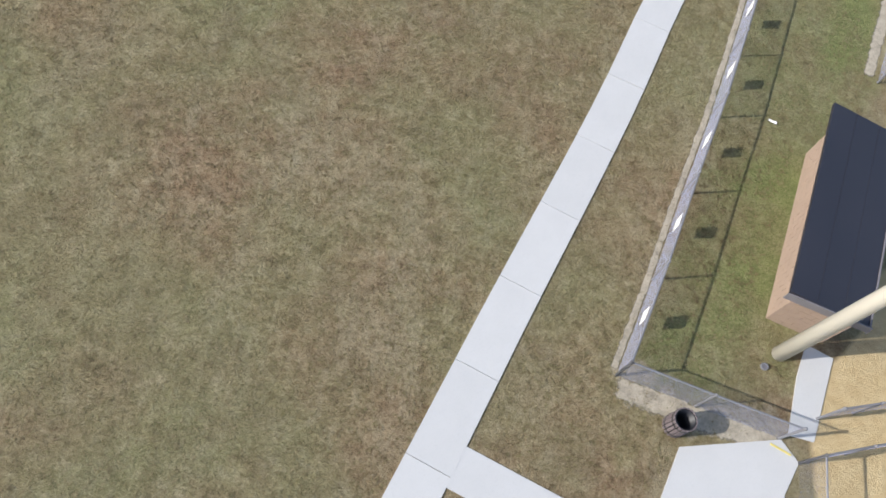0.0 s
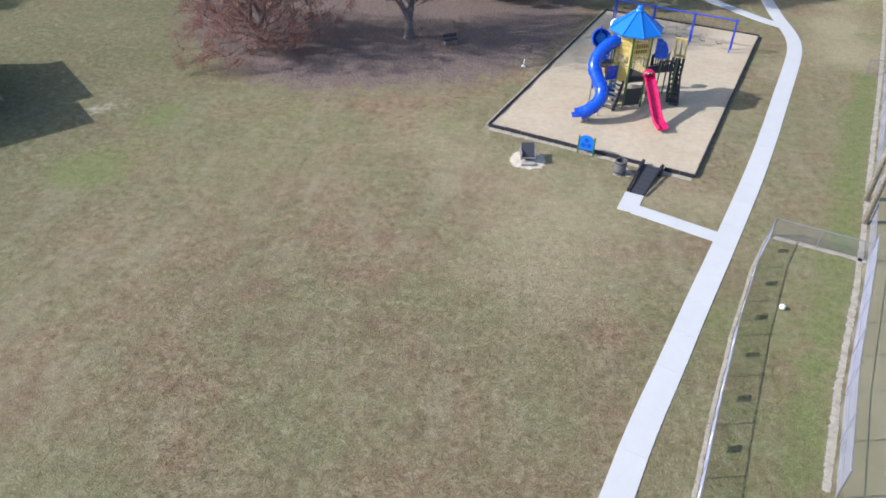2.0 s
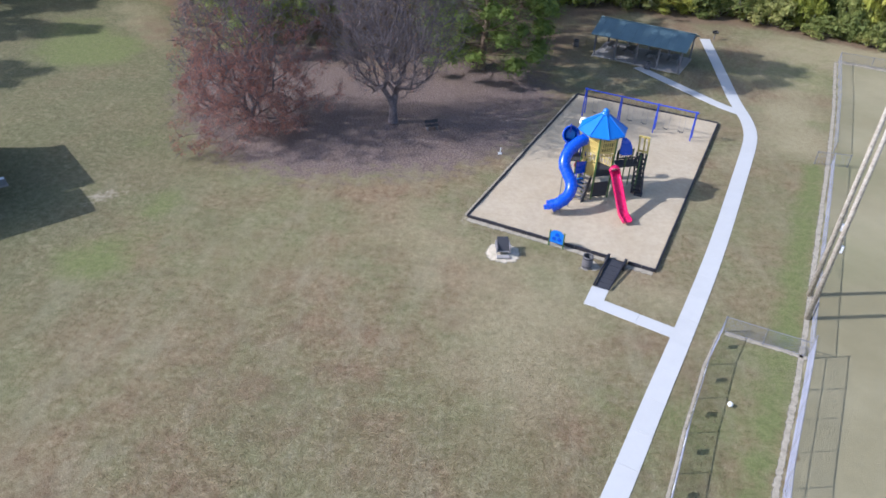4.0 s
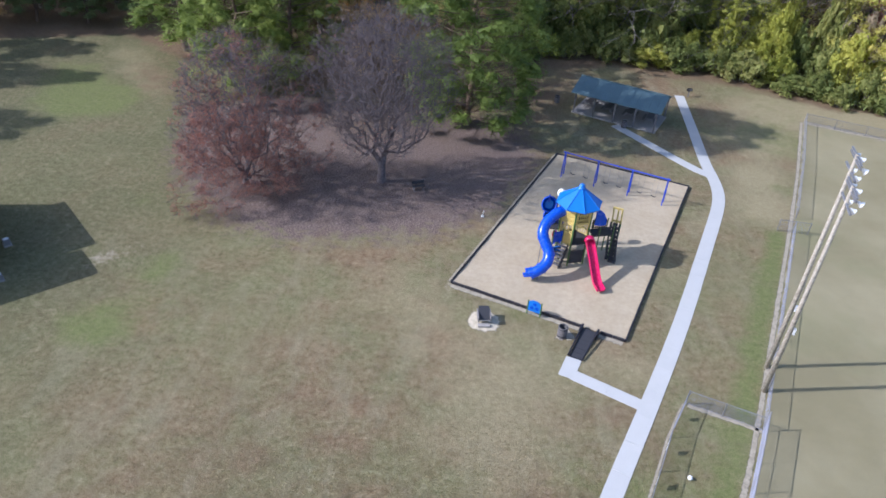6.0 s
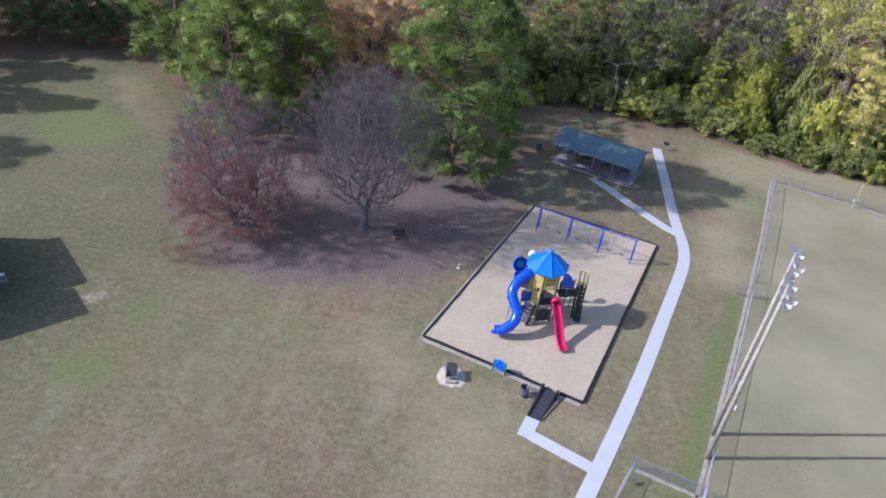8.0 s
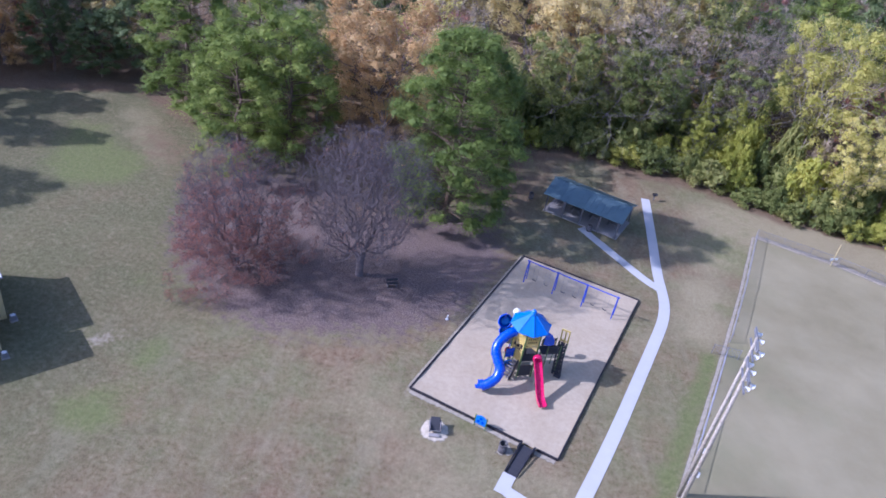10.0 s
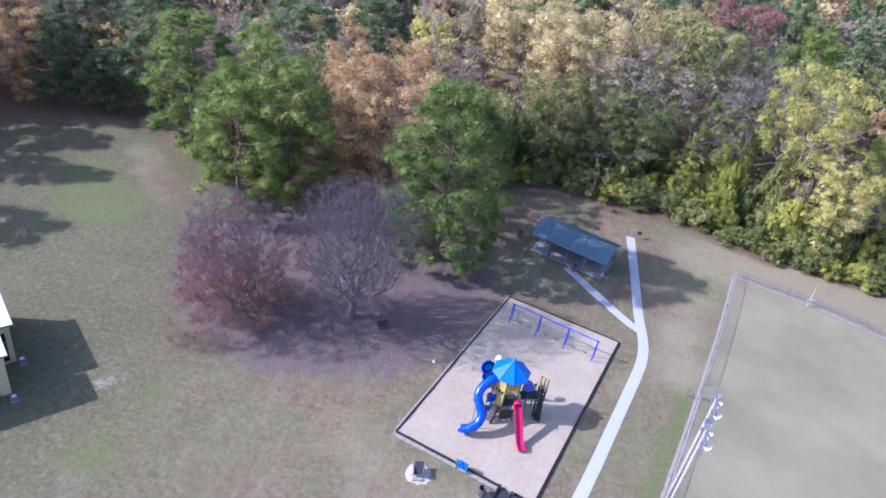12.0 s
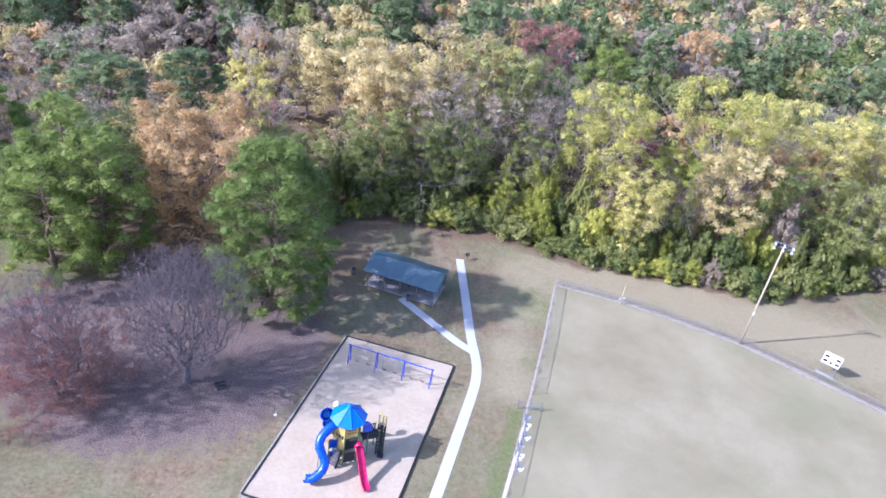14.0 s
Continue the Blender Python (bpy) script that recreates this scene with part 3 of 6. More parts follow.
def build_tufts():
    """Dry mown grass blades where the lawn is seen from close above."""
    rng = np.random.default_rng(17)
    n = 52000
    x, y = rng.uniform(-20, 13, n), rng.uniform(-9, 34, n)
    fade = np.clip((x + 20) / 6, 0, 1) * np.clip((34 - y) / 12, 0, 1)
    ok = rng.uniform(size=n) < fade
    for line, gap in ((MAIN_WALK, 0.66), ([(0.75, 2.2), (3.8, 1.0), (6.5, 0.0)], 0.6)):
        ok &= near_line(x, y, line) > gap
    ok &= ~inside(x, y, [(6.0, 3.3), (9.3, 4.2), (14.0, 5.5), (14, -9), (3.5, -9), (5.3, 1.3)]) & ~inside(x, y, [(8.1, 6.6), (10.2, 12.9), (12.5, 12), (10.4, 5.8)]) & ~inside(x, y, [(8.6, 3.6), (9.2, 5.6), (10.4, 6.4), (10.2, 3.4)])
    ok &= ~inside(x, y, [(9.2, 3.6), (9.4, 4.4), (11.6, 7.5), (13.5, 12.0), (16.0, 17.0), (20, 10), (20, -9)])
    x, y = x[ok], y[ok]
    n = len(x) * 4
    x, y = np.repeat(x, 4), np.repeat(y, 4)
    a, up = rng.uniform(0, 6.28, n), rng.uniform(0.012, 0.055, n)
    ln, w = rng.uniform(0.05, 0.15, n), rng.uniform(0.006, 0.014, n)
    px, py = x + rng.normal(size=n) * 0.03, y + rng.normal(size=n) * 0.03
    dx, dy = np.cos(a), np.sin(a)
    v = np.stack([np.stack([px - dy * w, py + dx * w, np.full(n, 0.002)], 1), np.stack([px + dy * w, py - dx * w, np.full(n, 0.002)], 1), np.stack([px + dx * ln, py + dy * ln, up], 1)], 1).reshape(-1, 3)
    me = bpy.data.meshes.new("grass_tufts")
    me.vertices.add(n * 3)
    me.vertices.foreach_set("co", np.ascontiguousarray(v, np.float32).reshape(-1))
    me.loops.add(n * 3)
    me.loops.foreach_set("vertex_index", np.arange(n * 3, dtype=np.int32))
    me.polygons.add(n)
    me.polygons.foreach_set("loop_start", np.arange(0, n * 3, 3, dtype=np.int32))
    me.update(calc_edges=True)
    me.materials.append(L_TUFT)
    tagged(new("grass_tufts", me), "short dry brown and olive mown grass blades", "grass", kind="stuff")


build_tufts()


# ---- trees ----
def spray(rng, centres, radii, per, size, flat=0.5, squash=0.72, core=0.1, loose=0.42, slim=1.0):
    """Leaf sprays round the centres: small three-cornered blades, dense on the upper outside of each lump, with a few broad ones within."""
    centres, radii = np.asarray(centres, float), np.asarray(radii, float)
    inner = int(per * core)
    n = len(centres) * (per + inner)
    c, r = np.repeat(centres, per + inner, 0), np.repeat(radii, per + inner)
    deep = np.tile(np.arange(per + inner) >= per, len(centres))
    d = rng.normal(size=(n, 3)) + np.array([0, 0, 0.35])
    d /= np.linalg.norm(d, axis=1, keepdims=True)
    ragged = 1 + 0.22 * np.sin(5.0 * d[:, 0] + 9.0 * c[:, 1]) * np.sin(4.0 * d[:, 1] + 7.0 * c[:, 0])
    far = np.where(deep, rng.uniform(0.1, 0.55, n), rng.uniform(0.25, 1.0, n) ** 0.4) * ragged
    off = d * (r * far)[:, None]
    off[:, 2] *= squash
    p = c + off
    nrm = d + rng.normal(size=(n, 3)) * loose + np.array([0, 0, flat])
    nrm /= np.linalg.norm(nrm, axis=1, keepdims=True)
    a = np.cross(nrm, rng.normal(size=(n, 3)))
    a /= np.linalg.norm(a, axis=1, keepdims=True)
    b = np.cross(nrm, a)
    s = size * rng.uniform(0.6, 1.45, n) * np.where(deep, 3.6, 1.0)
    la, lb = (s * rng.uniform(0.8, 1.3, n))[:, None], (s * rng.uniform(0.45, 0.8, n) * np.where(deep, 1.0, slim))[:, None]
    q = np.stack([p + a * la, p - a * la * 0.6 + b * lb, p - a * la * 0.6 - b * lb], 1).reshape(-1, 3)
    return q, np.arange(n * 3).reshape(n, 3)


def fast_mesh(name, verts, tris, material):
    me = bpy.data.meshes.new(name)
    me.vertices.add(len(verts))
    me.vertices.foreach_set("co", np.ascontiguousarray(verts, np.float32).reshape(-1))
    k = tris.shape[1]
    me.loops.add(tris.size)
    me.loops.foreach_set("vertex_index", np.ascontiguousarray(tris, np.int32).reshape(-1))
    me.polygons.add(len(tris))
    me.polygons.foreach_set("loop_start", np.arange(0, tris.size, k, dtype=np.int32))
    me.update(calc_edges=True)
    me.materials.append(material)
    return me


class Limbs:
    """Gathers tapered limbs as prisms."""

    def __init__(self):
        self.v, self.f, self.n = [], [], 0

    def add(self, p0, p1, r0, r1, sides):
        d = (p1 - p0).normalized()
        a = d.cross(Vector((0.31, 0.22, 0.93)) if abs(d.z) < 0.85 else Vector((1, 0.1, 0))).normalized()
        b = d.cross(a)
        for p, r in ((p0, r0), (p1, r1)):
            for k in range(sides):
                t = 2 * math.pi * k / sides
                self.v.append(tuple(p + (math.cos(t) * a + math.sin(t) * b) * float(r)))
        for k in range(sides):
            i, j = self.n + k, self.n + (k + 1) % sides
            self.f.append((i, j, j + sides))
            self.f.append((i, j + sides, i + sides))
        self.n += 2 * sides

    def mesh(self, name, material):
        return fast_mesh(name, np.array(self.v), np.array(self.f), material)


def grow(limbs, rng, p, d, length, r, level, tips, wide=0.62, droop=0.0, least=0.007, kids=(2, 4)):
    """A limb that bends a little, and branches towards its end."""
    sides = 7 if r > 0.12 else 5 if r > 0.04 else 3
    steps = 3 if level > 2 else 2
    q, e = p.copy(), d.copy()
    for i in range(steps):
        e = (e + Vector(rng.normal(size=3)) * 0.13 + Vector((0, 0, 0.05 - droop))).normalized()
        nq = q + e * (length / steps)
        limbs.add(q, nq, r * (1 - 0.3 * i / steps), r * (1 - 0.3 * (i + 1) / steps), sides)
        if level > 0 and i and level < 5 and rng.uniform() < 0.75:
            side = (e + Vector(rng.normal(size=3)) * 0.9).normalized()
            grow(limbs, rng, nq, side, length * rng.uniform(0.45, 0.7), r * 0.42, level - 2 if level > 1 else 0, tips, wide, droop, least, kids)
        q = nq
    if level <= 0 or r * 0.66 < least:
        tips.append(tuple(q))
        return
    n = int(rng.integers(kids[0], kids[1]))
    turn = rng.uniform(0, 6.28)
    side = e.orthogonal().normalized()
    for k in range(n):
        s = Matrix.Rotation(turn + 6.28 * k / n + rng.uniform(-0.5, 0.5), 3, e) @ side
        a = rng.uniform(0.6, 1.15) * wide
        grow(limbs, rng, q, (e * math.cos(a) + s * math.sin(a)).normalized(), length * rng.uniform(0.68, 0.9), r * rng.uniform(0.58, 0.72), level - 1, tips, wide, droop, least, kids)


TEMPLATES = {}


def pine_template(key, seed, tall=20.0, wide=9.0, low=0.2, lumps=70, per=500, size=0.10, heads=1, lump=1.5):
    """A pine: one or more stems, each with a rounded crown of flat needle lumps carried on short limbs."""
    rng = np.random.default_rng(seed)
    limbs = Limbs()
    cents, rads, stems = [], [], []
    for h in range(heads):
        a = 2.1 * h + rng.uniform(-0.3, 0.3)
        x, y = (0.21 * wide * math.cos(a), 0.21 * wide * math.sin(a)) if heads > 1 else (0.0, 0.0)
        top = tall * (1 if h == 0 else rng.uniform(0.74, 0.93))
        stems.append((x, y, top))
        p = Vector((x, y, -0.2))
        for i in range(7):
            n = Vector((x + rng.normal() * 0.12, y + rng.normal() * 0.12, top * 0.95 * (i + 1) / 7))
            limbs.add(p, n, 0.27 * (1 - i / 7.6), 0.27 * (1 - (i + 1) / 7.6), 8)
            p = n
    for i in range(lumps):
        x, y, top = stems[i % heads]
        f = (i + 0.5) / lumps
        shape = math.sqrt(max(0.02, 1 - ((f - 0.36) / 0.66) ** 2))
        reach = wide / 2 / (1.35 if heads > 1 else 1.0) * shape * (rng.uniform(0.72, 0.98) if i % 4 else rng.uniform(0.2, 0.6))
        a = i * 2.399 + rng.uniform(-0.45, 0.45)
        c = Vector((x + reach * math.cos(a), y + reach * math.sin(a), top * (low + (0.97 - low) * f) + rng.uniform(-0.5, 0.5)))
        root = Vector((x, y, max(1.0, c.z - 0.25 * reach - 0.5)))
        limbs.add(root, c, 0.06, 0.02, 4)
        cents.append(tuple(c))
        rads.append(lump * rng.uniform(0.7, 1.25))
    v, f = spray(rng, cents, rads, per, size, 0.5, 0.8, 0.13, 0.55, 0.5)
    TEMPLATES[key] = (limbs.mesh("trunk", M_PINEBARK), fast_mesh("crown", v, f, L_PINE), tall, wide)


def broad_template(key, seed, tall=18.0, wide=10.0, low=0.3, clusters=120, per=75, size=0.40, bark=None, level=4):
    rng = np.random.default_rng(seed)
    limbs, tips = Limbs(), []
    p = Vector((0, 0, -0.2))
    for i in range(4):
        n = Vector((rng.normal() * 0.25, rng.normal() * 0.25, tall * low * (i + 1) / 4))
        limbs.add(p, n, 0.26 - 0.03 * i, 0.23 - 0.03 * i, 7)
        p = n
    for k in range(5):
        a = 6.28 * k / 5 + rng.uniform(-0.4, 0.4)
        up = rng.uniform(1.3, 2.6) if k else 4.0
        grow(limbs, rng, p, Vector((math.cos(a), math.sin(a), up)).normalized(), tall * (1 - low) * 0.36, 0.085, level, tips, 0.5, least=0.012, kids=(2, 3))
    t = np.array(tips)
    t = t[rng.permutation(len(t))]
    t[:, :2] *= np.minimum(1.0, wide / 2 / np.maximum(0.1, np.hypot(t[:, 0], t[:, 1])))[:, None]
    t[:, 2] = np.minimum(t[:, 2], tall)
    want = clusters
    if len(t) < want:
        t = np.concatenate([t, t[rng.integers(0, len(t), want - len(t))] + rng.normal(size=(want - len(t), 3)) * [1.3, 1.3, 1.0]])
    t = t[:want]
    low_side = rng.integers(0, want, want // 3)
    t[low_side, 2] = rng.uniform(0.08, 0.6, len(low_side)) * tall
    t[low_side, :2] *= rng.uniform(0.5, 1.0, (len(low_side), 1))
    rad = rng.uniform(0.6, 1.35, len(t)) * wide / 10.0
    v, f = spray(rng, t, rad, per, size, 0.45, 0.75, 0.06)
    TEMPLATES[key] = (limbs.mesh("trunk", bark or M_OAKBARK), fast_mesh("crown", v, f, L_OLIVE), tall, wide)


def bush_template(key, seed, tall=4.0, wide=5.0, clusters=40, per=60, size=0.168):
    rng = np.random.default_rng(seed)
    limbs, cents, rads = Limbs(), [], []
    for i in range(clusters):
        a, r = rng.uniform(0, 6.28), wide / 2 * rng.uniform(0, 0.85) ** 0.6
        z = tall * rng.uniform(0.15, 0.9) * (1 - 0.45 * (2 * r / wide) ** 2)
        cents.append((r * math.cos(a), r * math.sin(a), z))
        rads.append(rng.uniform(0.45, 0.95))
        limbs.add(Vector((0.3 * r * math.cos(a), 0.3 * r * math.sin(a), -0.1)), Vector(cents[-1]), 0.035, 0.012, 3)
    for i in range(clusters // 3):
        a, r = rng.uniform(0, 6.28), wide / 2 * rng.uniform(0.1, 1.0)
        cents.append((r * math.cos(a), r * math.sin(a), tall * rng.uniform(0.55, 1.12) * (1 - 0.4 * (2 * r / wide) ** 2)))
        rads.append(rng.uniform(0.2, 0.42))
    v, f = spray(rng, cents, rads, per, size, 0.25, 1.15, 0.08)
    TEMPLATES[key] = (limbs.mesh("trunk", M_OAKBARK), fast_mesh("crown", v, f, L_OLIVE), tall, wide)


pine_template("pine_a", 1, 20, 12, 0.10, 210, 400, 0.076, heads=3, lump=1.12)
pine_template("pine_b", 2, 21, 11, 0.07, 185, 430, 0.076, lump=1.22)
pine_template("pine_c", 3, 20, 8, 0.12, 84, 250, 0.105, lump=1.1)
pine_template("pine_far", 4, 20, 8, 0.3, 34, 130, 0.22, lump=1.5)
broad_template("broad_a", 11, 19, 11, 0.25, 175, 105, 0.112)
broad_template("broad_b", 12, 17, 9, 0.2, 165, 100, 0.108)
broad_template("broad_c", 13, 20, 8, 0.15, 165, 100, 0.108)
broad_template("thin_a", 14, 19, 10, 0.3, 120, 55, 0.085, bark=M_PALEBARK, level=5)
broad_template("far_a", 15, 18, 10, 0.25, 80, 44, 0.235, level=1)
broad_template("far_b", 16, 18, 9, 0.2, 76, 44, 0.235, level=1)
bush_template("bush_a", 21, size=0.125, per=76)
bush_template("bush_b", 22, 5.0, 4.5, 46, size=0.125, per=76)


def tree(key, x, y, h, w, leaf, label, name="tree", category="tree", group="", turn=None, bark=None):
    trunk, crown, tall, wide = TEMPLATES[key]
    t = base(name, x, y, random.uniform(0, 360) if turn is None else turn, label, category, group)
    t.scale = (w / wide, w / wide, h / tall)
    a, b = new("trunk", trunk), new("crown", crown)
    a.parent = b.parent = t
    b.material_slots[0].link = "OBJECT"
    b.material_slots[0].material = leaf
    if bark:
        a.material_slots[0].link = "OBJECT"
        a.material_slots[0].material = bark
    return t


PINE_LABEL = "tall green pine with a dense rounded crown at the wood's edge"
YELLOW_LABEL = "tall broadleaf tree with pale yellow autumn leaves"
KHAKI_LABEL = "tall broadleaf tree with pale khaki and tan autumn leaves"
TAN_LABEL = "broadleaf tree with dry tan autumn leaves"
OLIVE_LABEL = "broadleaf tree with olive green leaves and climbing vines"
GREY_LABEL = "half-bare grey tree with a few dry leaves"
# kind, x, y, height, width, leaves, label
HEROES = [
    ("pine_a", -27.6, 77.5, 22.5, 16.5, L_PINE, PINE_LABEL), ("pine_b", -2.9, 72.8, 23.5, 16.0, L_PINE, PINE_LABEL),
    ("pine_c", -41.0, 87.0, 21.0, 12.5, L_PINE, PINE_LABEL), ("pine_c", -32.5, 80.0, 17.5, 10.0, L_PINE, PINE_LABEL),
    ("broad_a", -13.4, 84.5, 18.0, 12.0, L_TAN, TAN_LABEL), ("pine_c", -52.0, 98.0, 19.0, 11.0, L_BLUEPINE, PINE_LABEL),
    ("pine_c", -66.0, 104.0, 17.0, 13.0, L_BLUEPINE, PINE_LABEL), ("pine_c", -32.0, 108.0, 19.0, 15.0, L_BLUEPINE, PINE_LABEL),
    ("pine_c", -58.0, 94.0, 10.0, 7.0, L_BLUEPINE, PINE_LABEL), ("pine_c", -20.0, 110.0, 21.0, 12.0, L_BLUEPINE, PINE_LABEL),
    ("broad_a", -16.5, 93.0, 18.5, 13.5, L_TAN, TAN_LABEL), ("thin_a", -10.0, 98.0, 17.0, 9.0, L_RUST, "slender tree with rust brown autumn leaves"),
    ("broad_a", 5.4, 122.0, 22.0, 17.0, L_KHAKI, KHAKI_LABEL), ("broad_a", 12.0, 115.0, 22.0, 14.0, L_KHAKI, KHAKI_LABEL),
    ("broad_b", 24.0, 126.0, 23.5, 15.0, L_KHAKI, KHAKI_LABEL), ("broad_c", 30.0, 116.0, 24.0, 12.0, L_OLIVE, OLIVE_LABEL),
    ("broad_b", 9.0, 103.0, 14.5, 10.0, L_OLIVE, OLIVE_LABEL), ("broad_c", 16.5, 104.5, 15.5, 9.0, L_OLIVE, OLIVE_LABEL),
    ("broad_b", 23.0, 103.5, 14.5, 10.0, L_OLIVE, OLIVE_LABEL), ("thin_a", 20.0, 110.0, 20.0, 11.0, L_GREY, GREY_LABEL),
    ("broad_c", 37.0, 104.0, 15.5, 8.5, L_OLIVE, OLIVE_LABEL), ("thin_a", 33.0, 110.0, 19.0, 10.0, L_GREY, GREY_LABEL),
    ("broad_c", 30.6, 99.5, 9.0, 4.6, L_LIME, "small bright yellow-green tree at the wood's edge"),
    ("broad_a", 46.0, 101.0, 23.5, 12.5, L_YELLOW, YELLOW_LABEL), ("broad_c", 56.0, 96.5, 16.5, 8.5, L_LIME, "slender tree with lime yellow autumn leaves"),
    ("broad_a", 68.0, 107.0, 25.0, 14.5, L_YELLOW, YELLOW_LABEL), ("broad_b", 66.5, 94.5, 18.0, 11.0, L_KHAKI, KHAKI_LABEL),
    ("broad_a", 88.0, 110.0, 22.0, 14.0, L_YELLOW, YELLOW_LABEL), ("broad_b", 80.0, 97.0, 15.0, 9.0, L_OLIVE, OLIVE_LABEL),
    ("broad_a", 100.0, 108.0, 22.0, 12.0, L_YELLOW, YELLOW_LABEL), ("pine_c", 54.5, 132.0, 24.0, 12.0, L_PINE, PINE_LABEL),
    ("broad_b", 45.0, 146.0, 22.0, 12.0, L_RUST, "broadleaf tree with rust red autumn leaves"), ("broad_a", 40.0, 122.0, 21.0, 13.0, L_OLIVE, OLIVE_LABEL),
    ("broad_b", 90.0, 166.0, 21.0, 9.0, L_TAN, TAN_LABEL), ("broad_a", -72.0, 92.0, 15.0, 11.0, L_TAN, TAN_LABEL),
    ("pine_far", -84.0, 88.0, 17.0, 13.0, L_BLUEPINE, PINE_LABEL), ("pine_far", -75.5, 69.8, 18.5, 8.0, L_BLUEPINE, PINE_LABEL), ("pine_far", -72.5, 56.8, 17.5, 9.5, L_BLUEPINE, PINE_LABEL), ("pine_far", -79.0, 79.0, 17.0, 11.0, L_BLUEPINE, PINE_LABEL),
]
for key, x, y, h, w, leaf, label in HEROES:
    tree(key, x, y, h, w, leaf, label, "pine" if "pine" in key else "tree", group="trees of the wood", bark=M_PALEBARK if leaf is L_YELLOW else None)

# undergrowth along the wood's edge, low in front and high behind
rs = np.random.default_rng(5)
EDGE_LINE = [(4, 97.2), (16, 100), (24, 97.3), (31, 96.8), (39, 93), (48, 89), (58, 87), (67, 84.8), (80, 86), (98, 92)]
for back, step, lo, hi in ((0.0, 2.7, 2.2, 5.2), (3.0, 3.4, 5.0, 9.5), (7.0, 4.2, 8.0, 13.5)):
    for x, y, turn in along(EDGE_LINE, step):
        bright = rs.uniform() < (0.5 if 33 < x < 52 else 0.25 if x > 25 else 0.10)
        pale = not bright and rs.uniform() < 0.07
        tree("bush_a" if rs.uniform() < 0.5 else "bush_b", x + rs.uniform(-0.9, 0.9), y + back + rs.uniform(-0.6, 1.8), rs.uniform(lo, hi), rs.uniform(3.4, 6.2), L_LIME if bright else L_GREY if pale else L_OLIVE,
             "bushy yellow-green undergrowth at the wood's edge" if bright else "dry grey-brown undergrowth at the wood's edge" if pale else "dark green bushy undergrowth at the wood's edge", "bush", "bush", "bushes along the wood")

# the wood behind
spots = [(x, y) for _, x, y, *_ in HEROES]
made = 0
for _ in range(4000):
    x, y = rs.uniform(-105, 150), rs.uniform(88, 190)
    if made > 185 or not inside(np.array([x]), np.array([y - 4]), WOOD_EDGE)[0]:
        continue
    if any(math.hypot(x - a, y - b) < (5.2 if y < 125 else 6.6) for a, b in spots):
        continue
    spots.append((x, y))
    made += 1
    u = rs.uniform()
    near = y < 101
    if x < -18:
        leaf = L_BLUEPINE if u < 0.3 else L_OLIVE if u < 0.48 else L_GREY if u < 0.72 else L_KHAKI if u < 0.84 else L_TAN if u < 0.93 else L_RUST
    elif y > 150 or (x > 60 and y > 128):
        leaf = L_BLUEPINE if u < 0.42 else L_OLIVE if u < 0.62 else L_GREY if u < 0.8 else L_KHAKI if u < 0.93 else L_TAN
    else:
        leaf = L_YELLOW if u < 0.16 else L_KHAKI if u < 0.40 else L_OLIVE if u < 0.62 else L_GREY if u < 0.82 else L_TAN if u < 0.94 else L_RUST
    pine = leaf is L_BLUEPINE
    key = ("pine_c" if near else "pine_far") if pine else (("thin_a" if leaf is L_GREY else "broad_b" if rs.uniform() < 0.5 else "broad_c") if near or (leaf is L_GREY and y < 128) else ("far_a" if rs.uniform() < 0.5 else "far_b"))
    h = rs.uniform(13, 19) + min(5, max(0, (y - 100) * 0.12))
    label = {id(L_BLUEPINE): "blue-green pine deep in the wood", id(L_OLIVE): OLIVE_LABEL, id(L_GREY): GREY_LABEL, id(L_TAN): TAN_LABEL, id(L_KHAKI): KHAKI_LABEL, id(L_RUST): "broadleaf tree with rust brown autumn leaves", id(L_YELLOW): YELLOW_LABEL}[id(leaf)]
    tree(key, x, y, h, rs.uniform(7.5, 11.5), leaf, label, "pine" if pine else "tree", group="trees of the wood")


def far_woods():
    """Distant wooded land, too far to tell the trees apart."""
    for leaf, n, seed, label in ((L_BLUEPINE, 760, 1, "distant green pine woods"), (L_OLIVE, 420, 2, "distant olive green woods"), (L_GREY, 420, 3, "distant grey-brown bare woods"), (L_KHAKI, 300, 4, "distant pale khaki autumn woods"), (L_TAN, 120, 5, "distant tan and orange autumn woods")):
        rng = np.random.default_rng(100 + seed)
        y = 176 + 420 * rng.uniform(0, 1, n) ** 1.7
        x = rng.uniform(-0.62, 1.05, n) * y
        c, r = [], []
        for a, b in zip(x, y):
            h = rng.uniform(9, 19)
            for k in range(9):
                c.append((a + rng.normal() * 2.4, b + rng.normal() * 2.4, h * rng.uniform(0.3, 1.0)))
                r.append(rng.uniform(1.7, 3.0))
        v, f = spray(rng, c, r, 17, 0.6, 0.5)
        tagged(new("distant_wood", fast_mesh("distant_wood", v, f, leaf)), label, "woods", kind="stuff")


far_woods()


